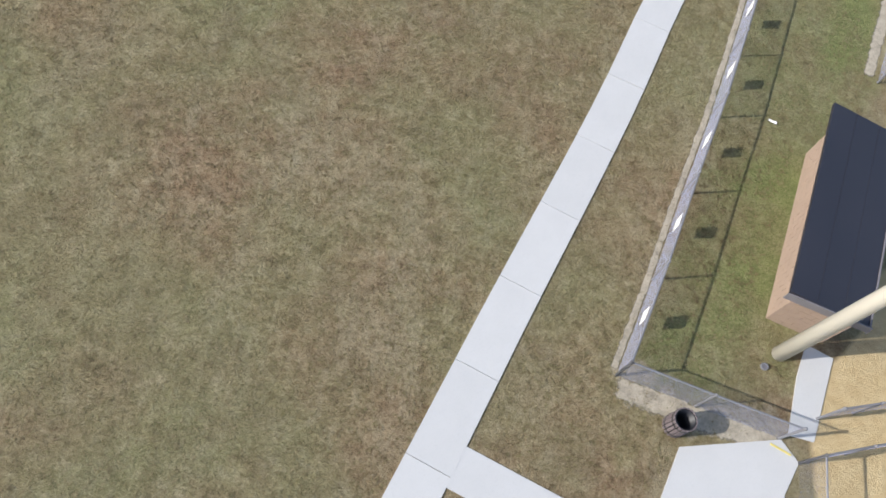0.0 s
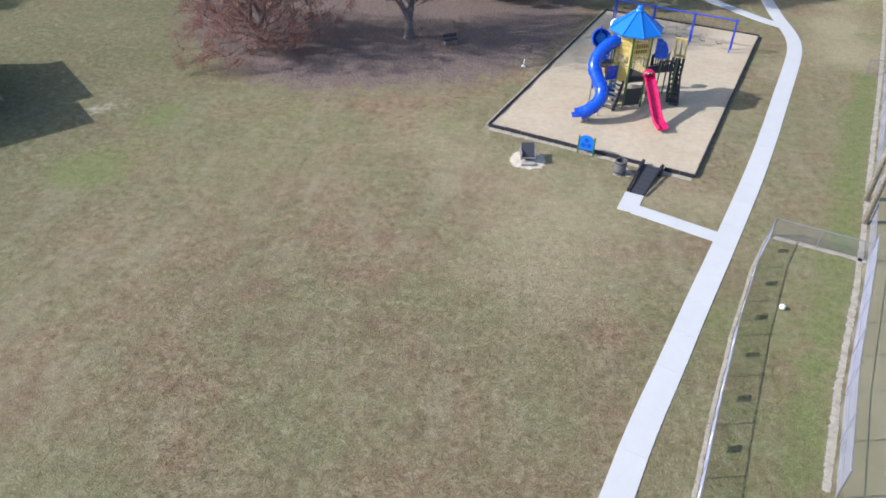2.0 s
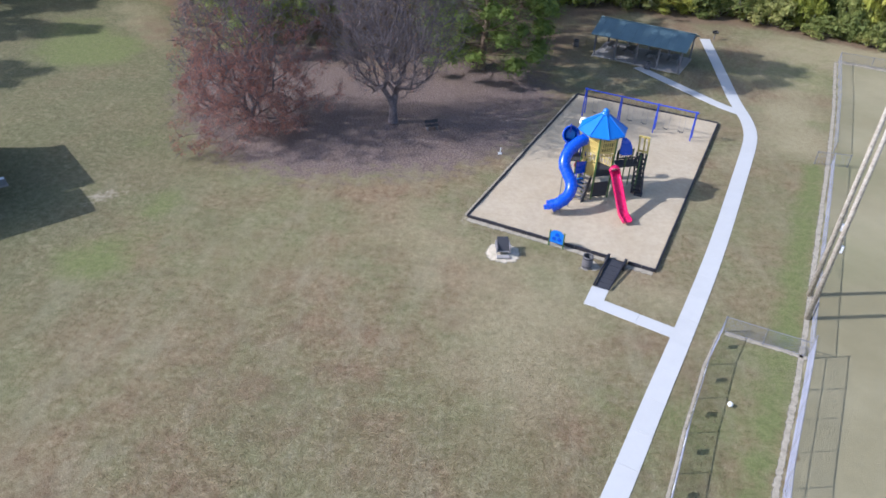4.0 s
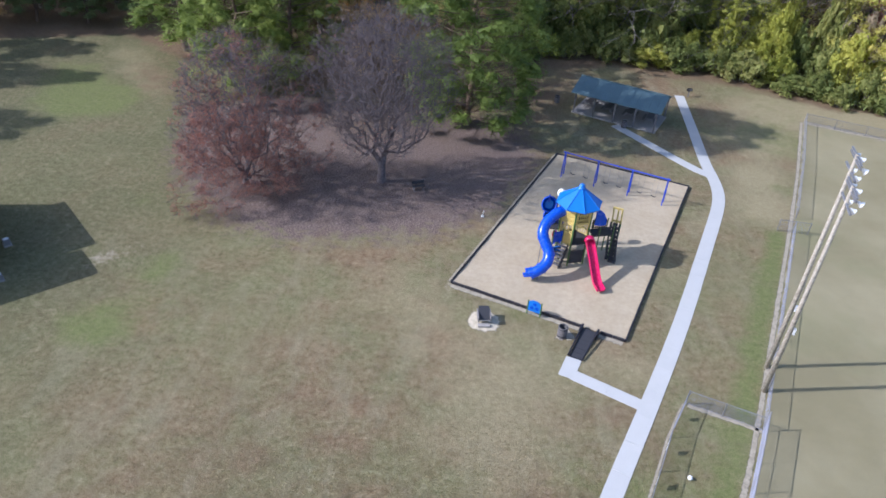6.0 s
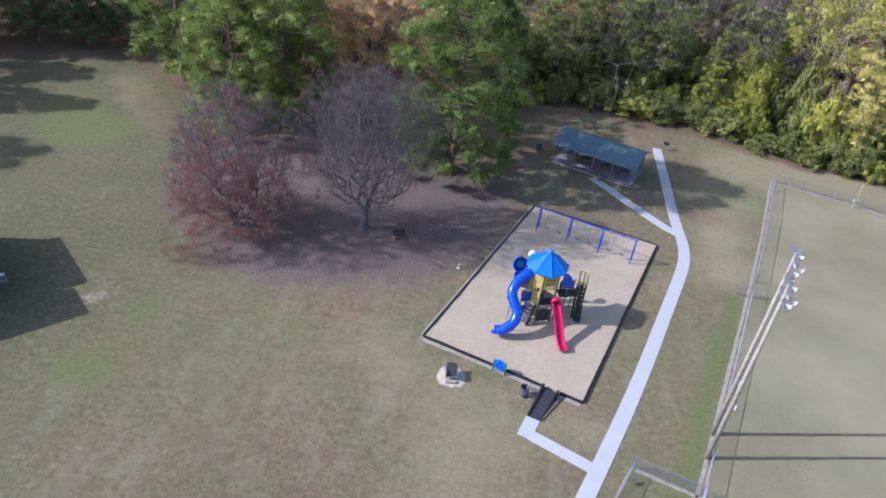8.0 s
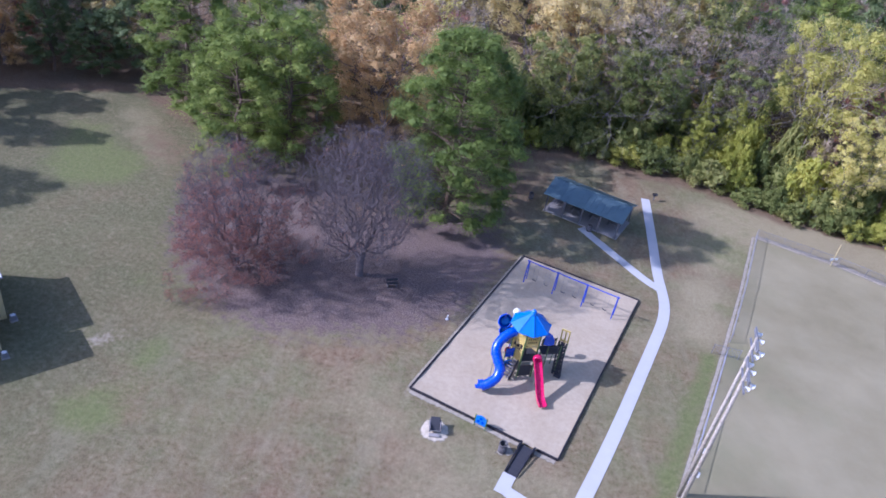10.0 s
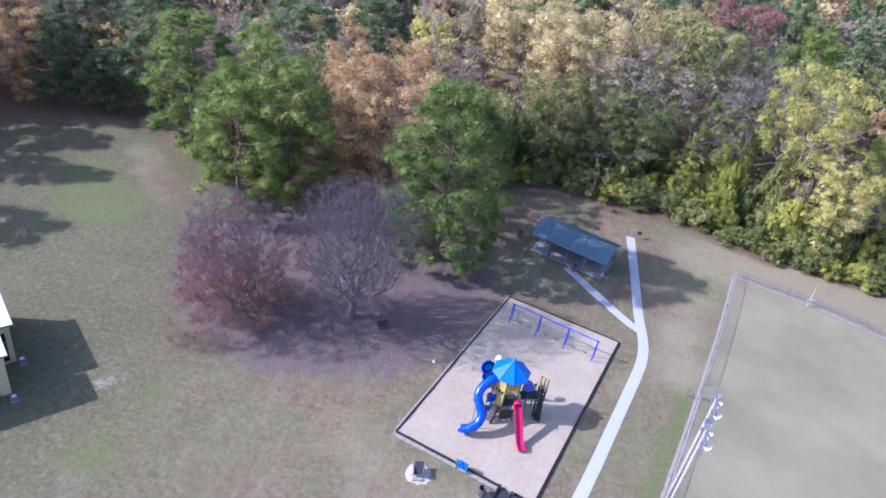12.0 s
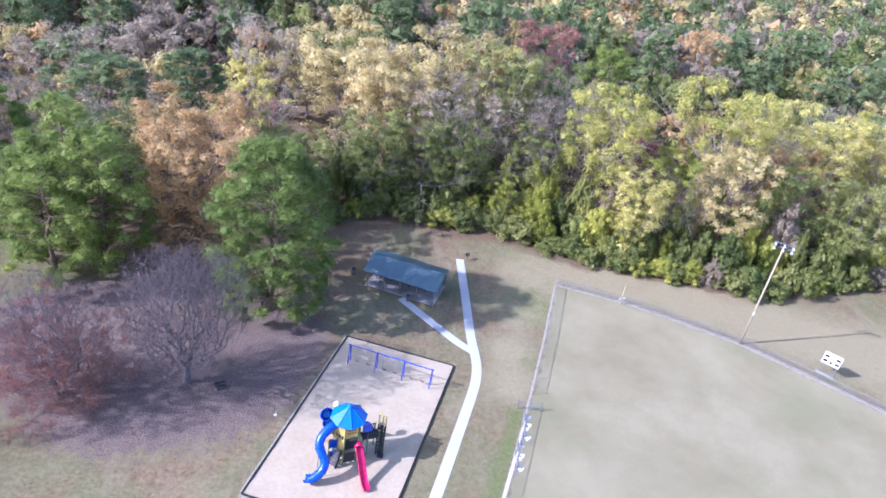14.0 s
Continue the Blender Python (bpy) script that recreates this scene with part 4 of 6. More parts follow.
def bare_tree(name, x, y, tall, spread, seed, label, leaves=0, n=1700, low=0.12, skirt=0, skirt_low=0.4, skirt_top=4.0):
    """A leafless tree: limbs that reach out, point by point, through an egg-shaped crown; each as thick as what it carries."""
    rng = np.random.default_rng(seed)
    fork = tall * low
    P = [np.array([0, 0, -0.3]), np.array([0.05, 0.02, fork * 0.5]), np.array([0.0, 0.08, fork])]
    up = [-1, 0, 1]
    u = rng.normal(size=(n, 3))
    u /= np.linalg.norm(u, axis=1, keepdims=True)
    u *= (rng.uniform(0.02, 1, n) ** 0.36)[:, None]
    mid, half = tall * (0.56 + low * 0.35), tall * (0.44 - low * 0.30)
    T = np.stack([u[:, 0] * spread / 2, u[:, 1] * spread / 2, mid + u[:, 2] * half], 1)
    T[:, :2] *= np.clip(1.12 - 0.35 * (T[:, 2:] / tall), 0.5, 1.1)
    T[:, :2] *= 1 + 0.24 * np.sin(3 * np.arctan2(T[:, 1], T[:, 0]) + seed)[:, None]
    if skirt:
        a, r = rng.uniform(0, 6.28, skirt), spread * 0.53 * rng.uniform(0.08, 1, skirt) ** 0.6
        r *= 1 + 0.2 * np.sin(3 * a + seed)
        T = np.concatenate([T, np.stack([r * np.cos(a), r * np.sin(a), rng.uniform(skirt_low, skirt_top, skirt)], 1)])
    T = T[np.argsort(np.linalg.norm(T - P[2], axis=1))]
    ends = []
    for q in T:
        A = np.array(P)
        d = np.linalg.norm(A - q, axis=1)
        back = np.linalg.norm(A - P[2], axis=1)
        k = 2 + int(np.argmin((d * 1.0 + 0.6 * back + 0.6 * np.maximum(0, A[:, 2] - q[2]))[2:]))
        dist, start = d[k], A[k]
        steps = max(1, int(dist / 0.75))
        last = k
        for i in range(steps):
            f = (i + 1) / steps
            w = start + (q - start) * f
            if i < steps - 1:
                w = w + rng.normal(size=3) * (0.022 * dist) + np.array([0, 0, 0.02 * dist * math.sin(math.pi * f)])
            P.append(w)
            up.append(last)
            last = len(P) - 1
        ends.append(last)
    load = np.zeros(len(P))
    for e in ends:
        load[e] += 1
    for i in range(len(P) - 1, 0, -1):
        load[up[i]] += load[i]
    rad = 0.0085 * np.maximum(load, 1) ** 0.487
    limbs = Limbs()
    for i in range(1, len(P)):
        j = up[i]
        r0 = min(rad[j], rad[i] * 1.35)
        limbs.add(Vector(P[j]), Vector(P[i]), r0 * (1.35 if j == 0 else 1.0), rad[i], 9 if rad[i] > 0.15 else 5 if rad[i] > 0.04 else 3)
    for e in ends:
        w = Vector(P[e])
        out = (w - Vector(P[up[e]])).normalized()
        for _ in range(5):
            a = (out + Vector(rng.normal(size=3)) * 0.55).normalized()
            v = w + a * rng.uniform(0.3, 0.7)
            limbs.add(w, v, 0.012, 0.008, 3)
            b = (a + Vector(rng.normal(size=3)) * 0.6).normalized()
            limbs.add(v, v + b * rng.uniform(0.3, 0.6), 0.008, 0.005, 3)
    t = base(name, x, y, 0, label, "tree")
    a = new("trunk", limbs.mesh("trunk", M_TWIGBARK))
    a.parent = t
    if leaves:
        tp = np.array([P[e] for e in ends])
        lower = tp[rng.uniform(size=len(tp)) < np.clip(1.25 - tp[:, 2] / (tall * 0.62), 0.08, 1)]
        v, f = spray(rng, lower[rng.integers(0, len(lower), leaves)], np.full(leaves, 0.6), 10, 0.062, 0.2, 0.8, 0.0)
        b = new("crown", fast_mesh("crown", v, f, L_RUST))
        b.parent = t
        tagged(b, "sparse rust brown leaves")
    return t


bare_tree("bare_tree", TREE_A[0], TREE_A[1], 17.0, 14.2, 31, "large leafless grey tree with spreading twigs on leaf litter", 90, 2300, 0.10)
bare_tree("bare_tree", TREE_B[0], TREE_B[1], 14.4, 13.5, 32, "leafless tree with rust brown leaves clinging to it", 4300, 1250, 0.06, 260, 0.5, 4.2)
bare_tree("bare_tree", -68.0, 72.0, 10.0, 12.0, 33, "leafless grey tree at the lawn's edge", 60, 500)


# ---- the playground ----
def build_pad():
    pad = base("playground_surface", 0, 0, 0, "pale brown wood-fibre mulch playground bed", "playground bed", kind="structure")
    bm = bmesh.new()
    n = 36
    grid = []
    for j in range(n + 1):
        row = []
        for i in range(n + 1):
            u, v = i / n, j / n
            x = (1 - u) * (1 - v) * PAD[0][0] + u * (1 - v) * PAD[1][0] + u * v * PAD[2][0] + (1 - u) * v * PAD[3][0]
            y = (1 - u) * (1 - v) * PAD[0][1] + u * (1 - v) * PAD[1][1] + u * v * PAD[2][1] + (1 - u) * v * PAD[3][1]
            row.append(bm.verts.new((x, y, 0.10 + 0.05 * noise.noise((x * 0.5, y * 0.5, 3.0)) + 0.02 * noise.noise((x * 2, y * 2, 1.0)))))
        grid.append(row)
    for j in range(n):
        for i in range(n):
            bm.faces.new((grid[j][i], grid[j + 1][i], grid[j + 1][i + 1], grid[j][i + 1]))
    bmesh.ops.recalc_face_normals(bm, faces=bm.faces[:])
    part("mulch", bm, M_MULCH, pad, smooth=True)
    edge = base("playground_border", 0, 0, 0, "black plastic border timbers round the mulch bed", "border")
    gap = ((8.1, 39.15), (9.45, 38.65))
    sides = [(PAD[0], PAD[1]), (PAD[1], PAD[2]), (PAD[2], gap[1]), (gap[0], PAD[3]), (PAD[3], PAD[0])]
    for a, b in sides:
        n = math.hypot(b[0] - a[0], b[1] - a[1])
        k = max(1, round(n / 1.22))
        ang = math.degrees(math.atan2(b[1] - a[1], b[0] - a[0]))
        for i in range(k):
            t = (i + 0.5) / k
            bm = bmesh.new()
            w = n / k / 2 - 0.012
            box(bm, -w, -0.065, -0.05, w, 0.065, 0.23 + random.uniform(-0.015, 0.015), 0.025, pose(a[0] + (b[0] - a[0]) * t, a[1] + (b[1] - a[1]) * t, 0, random.uniform(-2, 2), 0, ang + random.uniform(-0.5, 0.5)))
            part("timber", bm, M_TIMBER, edge)
    return pad


build_pad()


def build_ramp():
    r = base("access_ramp", 7.42, 35.5, math.degrees(math.atan2(38.87 - 35.5, 8.78 - 7.42)) - 90, "black plastic access ramp with low side rails into the mulch bed", "ramp")
    n, w0, w1 = math.hypot(38.87 - 35.5, 8.78 - 7.42) - 0.35, 0.46, 0.5
    bm = bmesh.new()
    v = [bm.verts.new(p) for p in ((-w0, 0, 0.02), (w0, 0, 0.02), (w1, n, 0.32), (-w1, n, 0.32), (-w0, 0, -0.05), (w0, 0, -0.05), (w1, n, -0.05), (-w1, n, -0.05))]
    for f in ((0, 1, 2, 3), (7, 6, 5, 4), (0, 4, 5, 1), (1, 5, 6, 2), (2, 6, 7, 3), (3, 7, 4, 0)):
        bm.faces.new([v[i] for i in f])
    part("deck", bm, M_RUBBER, r)
    for s in (-1, 1):
        bm = bmesh.new()
        tube(bm, [(s * (w0 + 0.06), 0.1, 0.12), (s * (w1 + 0.08), n, 0.48)], 0.07, 8)
        part("side_rail", bm, M_TIMBER, r)
        bm = bmesh.new()
        box(bm, s * (w1 + 0.02), n - 0.5, -0.02, s * (w1 + 0.2), n + 0.25, 0.5, 0.02)
        part("end_post", bm, M_TIMBER, r)
    for i in range(7):
        bm = bmesh.new()
        f = (i + 0.5) / 7
        w = w0 + (w1 - w0) * f - 0.05
        box(bm, -w, n * f - 0.015, 0.02 + 0.3 * f, w, n * f + 0.015, 0.032 + 0.3 * f)
        part("grip_strip", bm, M_TIMBER, r)


build_ramp()


def roof_panel(bm, r, z0, z1, k, sides, lip=0.10):
    a0, a1 = 2 * math.pi * k / sides, 2 * math.pi * (k + 1) / sides
    t = 0.16
    pts = [(r * math.cos(a0), r * math.sin(a0), z0), (r * math.cos(a1), r * math.sin(a1), z0), (t * math.cos(a1), t * math.sin(a1), z1), (t * math.cos(a0), t * math.sin(a0), z1)]
    up = [bm.verts.new(p) for p in pts]
    dn = [bm.verts.new((x * 0.985, y * 0.985, z - lip)) for x, y, z in pts[:2]]
    bm.faces.new(up)
    bm.faces.new((up[1], up[0], dn[0], dn[1]))
    lo = [bm.verts.new((x, y, z - 0.04)) for x, y, z in pts[2:]]
    bm.faces.new((dn[1], dn[0], lo[1], lo[0]))


def slotted(bm, w, h, rows, cols, thick=0.06, frame_w=0.09, backed=False):
    """One cast panel in the x-z plane with rows and columns of slots, open or closed at the back."""
    xs, zs = [-w / 2], [0.0]
    for i in range(cols):
        mid = w * i / cols - w / 2
        xs += [mid + (frame_w if i == 0 else 0.03), mid + w / cols - (frame_w if i == cols - 1 else 0.03)]
    for j in range(rows):
        mid = h * j / rows
        zs += [mid + (frame_w if j == 0 else 0.035), mid + h / rows - (frame_w if j == rows - 1 else 0.035)]
    xs.append(w / 2)
    zs.append(h)
    seen = {}

    def at(i, j, side):
        key = (i, j, side)
        if key not in seen:
            seen[key] = bm.verts.new((xs[i], (-thick / 2, thick / 2)[side], zs[j]))
        return seen[key]

    def hole(i, j):
        return i % 2 == 1 and j % 2 == 1
    nx, nz = len(xs) - 1, len(zs) - 1
    for i in range(nx):
        for j in range(nz):
            if hole(i, j):
                for (a, b), (c, d) in (((i, j), (i + 1, j)), ((i + 1, j), (i + 1, j + 1)), ((i + 1, j + 1), (i, j + 1)), ((i, j + 1), (i, j))):
                    bm.faces.new((at(a, b, 0), at(c, d, 0), at(c, d, 1), at(a, b, 1)))
                if backed:
                    bm.faces.new((at(i, j, 1), at(i + 1, j, 1), at(i + 1, j + 1, 1), at(i, j + 1, 1)))
            else:
                bm.faces.new((at(i, j, 0), at(i + 1, j, 0), at(i + 1, j + 1, 0), at(i, j + 1, 0)))
                bm.faces.new((at(i, j + 1, 1), at(i + 1, j + 1, 1), at(i + 1, j, 1), at(i, j, 1)))
    ring = [(i, 0) for i in range(nx)] + [(nx, j) for j in range(nz)] + [(i, nz) for i in range(nx, 0, -1)] + [(0, j) for j in range(nz, 0, -1)]
    for (a, b), (c, d) in zip(ring, ring[1:] + ring[:1]):
        bm.faces.new((at(a, b, 1), at(c, d, 1), at(c, d, 0), at(a, b, 0)))


def bezier(points, n=40):
    """A smooth line through the points."""
    pts = [Vector(p) for p in points]
    out = []
    for i in range(len(pts) - 1):
        p0, p1, p2, p3 = pts[max(i - 1, 0)], pts[i], pts[i + 1], pts[min(i + 2, len(pts) - 1)]
        for k in range(n // (len(pts) - 1)):
            t = k / (n // (len(pts) - 1))
            out.append(0.5 * ((2 * p1) + (p2 - p0) * t + (2 * p0 - 5 * p1 + 4 * p2 - p3) * t * t + (3 * p1 - p0 - 3 * p2 + p3) * t ** 3))
    return out + [pts[-1]]


TOWER = (7.56, 48.15)


def build_tower():
    t = base("play_tower", *TOWER, 0, "tall play tower with a pointed blue roof and yellow panels", "play structure")
    sides, turn = 8, 10.0
    roof = base("roof", 0, 0, turn)
    roof.parent = t
    tagged(roof, "sky blue eight-sided pointed plastic roof")
    for k in range(sides):
        bm = bmesh.new()
        roof_panel(bm, 1.88, 5.52, 6.78, k, sides)
        part("roof_panel", bm, M_ROOFBLUE, roof)
        a = 2 * math.pi * k / sides
        bm = bmesh.new()
        tube(bm, [(1.9 * math.cos(a), 1.9 * math.sin(a), 5.53), (0.16 * math.cos(a), 0.16 * math.sin(a), 6.8)], 0.035, 6)
        part("roof_rib", bm, M_ROOFBLUE, roof)
    bm = bmesh.new()
    lathe(bm, [(0.0, 7.12), (0.14, 7.1), (0.22, 7.0), (0.24, 6.87), (0.30, 6.78), (0.30, 6.7)], 16)
    part("finial", bm, M_ROOFBLUE, roof)
    rad, n = 1.38, 6
    corner = [(rad * math.cos(2 * math.pi * k / n + 0.37), rad * math.sin(2 * math.pi * k / n + 0.37)) for k in range(n)]
    for i, (x, y) in enumerate(corner):
        bm = bmesh.new()
        tube(bm, [(x, y, 0.0), (x, y, 5.75)], 0.07, 10)
        part("post", bm, M_GREENPOST, t)
        for z in (2.0, 4.1):
            bm = bmesh.new()
            tube(bm, [(x, y, z - 0.06), (x, y, z + 0.06)], 0.09, 10)
            part("post_clamp", bm, M_GREENPOST, t)
    for z in (2.08, 4.15):
        bm = bmesh.new()
        plate(bm, [(x * 0.93, y * 0.93) for x, y in corner], z - 0.06, z)
        part("deck", bm, M_RUBBER, t)
    # wall panels between the posts: wall number, foot, height, rows, columns, backed or open
    for k, z, h, rows, cols, solid in ((3, 4.08, 1.25, 3, 7, 1), (4, 4.08, 1.25, 3, 7, 0), (5, 4.08, 1.25, 3, 7, 0), (0, 4.08, 1.25, 3, 7, 0), (1, 4.08, 1.25, 3, 7, 0), (2, 4.05, 0.3, 1, 3, 0), (3, 3.3, 0.72, 1, 3, 0), (3, 2.0, 1.2, 2, 7, 1), (2, 2.0, 1.1, 2, 5, 0), (5, 2.0, 1.1, 2, 5, 0), (0, 2.0, 1.1, 2, 5, 0), (1, 2.0, 1.1, 2, 5, 0), (4, 3.75, 0.35, 1, 4, 0)):
        (x0, y0), (x1, y1) = corner[k], corner[(k + 1) % n]
        w = math.hypot(x1 - x0, y1 - y0) - 0.14
        bm = bmesh.new()
        slotted(bm, w, h, rows, cols, backed=bool(solid))
        o = part("wall_panel", bm, M_YELLOW, t, "tan yellow slotted plastic panel")
        o.matrix_basis = pose((x0 + x1) / 2, (y0 + y1) / 2, z, 0, 0, math.degrees(math.atan2(y1 - y0, x1 - x0)))
    # sloping dark steps up to the lower deck
    (x0, y0), (x1, y1) = corner[4], corner[3]
    a = math.degrees(math.atan2(y0 - y1, x0 - x1))
    climb = base("ladder", 0, 0)
    climb.parent = t
    climb.matrix_basis = pose((x0 + x1) / 2, (y0 + y1) / 2, 0, 0, 0, a)
    for s in (-0.46, 0.46):
        bm = bmesh.new()
        v = [bm.verts.new((s + d, y, z)) for d in (-0.03, 0.03) for y, z in ((-0.95, 0.1), (-0.6, 0.1), (0.0, 1.6), (0.0, 2.15), (-0.12, 2.15), (-0.95, 0.45))]
        for k in range(6):
            bm.faces.new((v[k], v[(k + 1) % 6], v[6 + (k + 1) % 6], v[6 + k]))
        bm.faces.new(v[:6][::-1])
        bm.faces.new(v[6:])
        bmesh.ops.recalc_face_normals(bm, faces=bm.faces[:])
        part("stringer", bm, M_RUBBER, climb)
    for i in range(6):
        f = (i + 0.5) / 6
        bm = bmesh.new()
        box(bm, -0.43, -0.85 + 0.8 * f - 0.15, 0.16 + 1.75 * f, 0.43, -0.85 + 0.8 * f + 0.12, 0.2 + 1.75 * f, 0.01)
        part("tread", bm, M_GREYPAINT, climb)
    # dark store panels under the deck
    for k in (4, 5, 2):
        (x0, y0), (x1, y1) = corner[k], corner[(k + 1) % n]
        w = math.hypot(x1 - x0, y1 - y0) - 0.2
        bm = bmesh.new()
        box(bm, -w / 2, -0.03, 0, w / 2, 0.03, 1.25, 0.02)
        box(bm, -w / 2, -0.05, 0.3, w / 2, 0.05, 0.36, 0.01)
        box(bm, -w / 2, -0.05, 0.9, w / 2, 0.05, 0.96, 0.01)
        o = part("foot_panel", bm, M_RUBBER, t, "dark rubber-coated panel")
        o.matrix_basis = pose((x0 + x1) / 2 * 0.97, (y0 + y1) / 2 * 0.97, 0.3, 0, 0, math.degrees(math.atan2(y1 - y0, x1 - x0)))
    return t


build_tower()


def trough(bm, line, width, depth, thick=0.05):
    """An open slide bed along a line."""
    pts = [Vector(p) for p in line]
    prof = [(-width / 2 - 0.05, depth), (-width / 2, depth), (-width / 2 + 0.05, 0.05), (0, 0), (width / 2 - 0.05, 0.05), (width / 2, depth), (width / 2 + 0.05, depth), (width / 2 + 0.03, -thick), (-width / 2 - 0.03, -thick)]
    rings = []
    for i, p in enumerate(pts):
        d = (pts[min(i + 1, len(pts) - 1)] - pts[max(i - 1, 0)]).normalized()
        s = d.cross(Vector((0, 0, 1))).normalized()
        u = s.cross(d)
        rings.append([bm.verts.new(p + a * s + b * u) for a, b in prof])
    n = len(prof)
    for r0, r1 in zip(rings, rings[1:]):
        for k in range(n):
            bm.faces.new((r0[k], r0[(k + 1) % n], r1[(k + 1) % n], r1[k]))
    bm.faces.new(rings[0])
    bm.faces.new(rings[-1][::-1])
    bmesh.ops.recalc_face_normals(bm, faces=bm.faces[:])


def build_red_slide():
    s = base("red_slide", 8.75, 46.75, 0, "glossy red plastic open slide from the play tower", "slide")
    line = bezier([(0.0, 0.3, 2.7), (0.1, -0.1, 2.5), (0.45, -1.3, 1.5), (0.75, -2.35, 0.62), (0.95, -2.95, 0.42), (1.1, -3.35, 0.38)], 40)
    bm = bmesh.new()
    trough(bm, line, 0.62, 0.24)
    part("bed", bm, M_RED, s, smooth=False)
    bm = bmesh.new()
    hood = []
    for k in range(9):
        a = math.pi * k / 8
        hood.append((0.42 * math.cos(a), 0.42 * math.sin(a)))
    rings = [[bm.verts.new((0.05 + x * sc, y, 2.7 + z * 1.05 * sc)) for x, z in hood] for y, sc in ((0.34, 0.95), (0.1, 1.05), (-0.22, 0.95))]
    rings += [[bm.verts.new((0.05 + x * sc, y, 2.7 + z * 1.05 * sc)) for x, z in hood] for y, sc in ((-0.20, 0.86), (0.1, 0.95), (0.34, 0.86))]
    for r0, r1 in zip(rings, rings[1:]):
        for k in range(8):
            bm.faces.new((r0[k], r0[k + 1], r1[k + 1], r1[k]))
    part("hood", bm, M_RED, s, smooth=True)
    for x, y, z in ((0.62, -1.9, 0.95), (0.98, -2.95, 0.36)):
        bm = bmesh.new()
        tube(bm, [(x, y, 0.0), (x, y, z)], 0.035, 8)
        part("support", bm, M_STEEL, s)
    return s


build_red_slide()


def build_tube_slide():
    s = base("tube_slide", *TOWER, 0, "glossy blue plastic winding tube slide from the play tower", "slide")
    line = bezier([(-1.05, -0.35, 4.75), (-1.75, -0.75, 4.55), (-2.45, -1.35, 3.95), (-2.65, -1.95, 3.35), (-2.35, -2.45, 2.75), (-2.0, -2.9, 2.15), (-2.15, -3.45, 1.55), (-2.75, -3.85, 1.05), (-3.35, -3.95, 0.72), (-3.75, -3.85, 0.58)], 81)
    n = len(line)
    cuts = [0, 14, 30, 46, 60, 70]
    for a, b in zip(cuts, cuts[1:]):
        bm = bmesh.new()
        tube(bm, line[a:b + 1], 0.44, 20, cap=False)
        part("tube_section", bm, M_BLUE, s, smooth=True)
        bm = bmesh.new()
        tube(bm, line[b - 1:b + 2], 0.475, 20, cap=False)
        part("tube_flange", bm, M_BLUE, s, smooth=True)
    bm = bmesh.new()
    trough(bm, line[68:], 0.68, 0.34)
    part("exit_bed", bm, M_BLUE, s)
    for i in (26, 44, 62):
        p = line[i]
        bm = bmesh.new()
        tube(bm, [(p.x, p.y, 0), (p.x, p.y, p.z - 0.38)], 0.04, 8)
        part("support", bm, M_STEEL, s)
    return s


build_tube_slide()


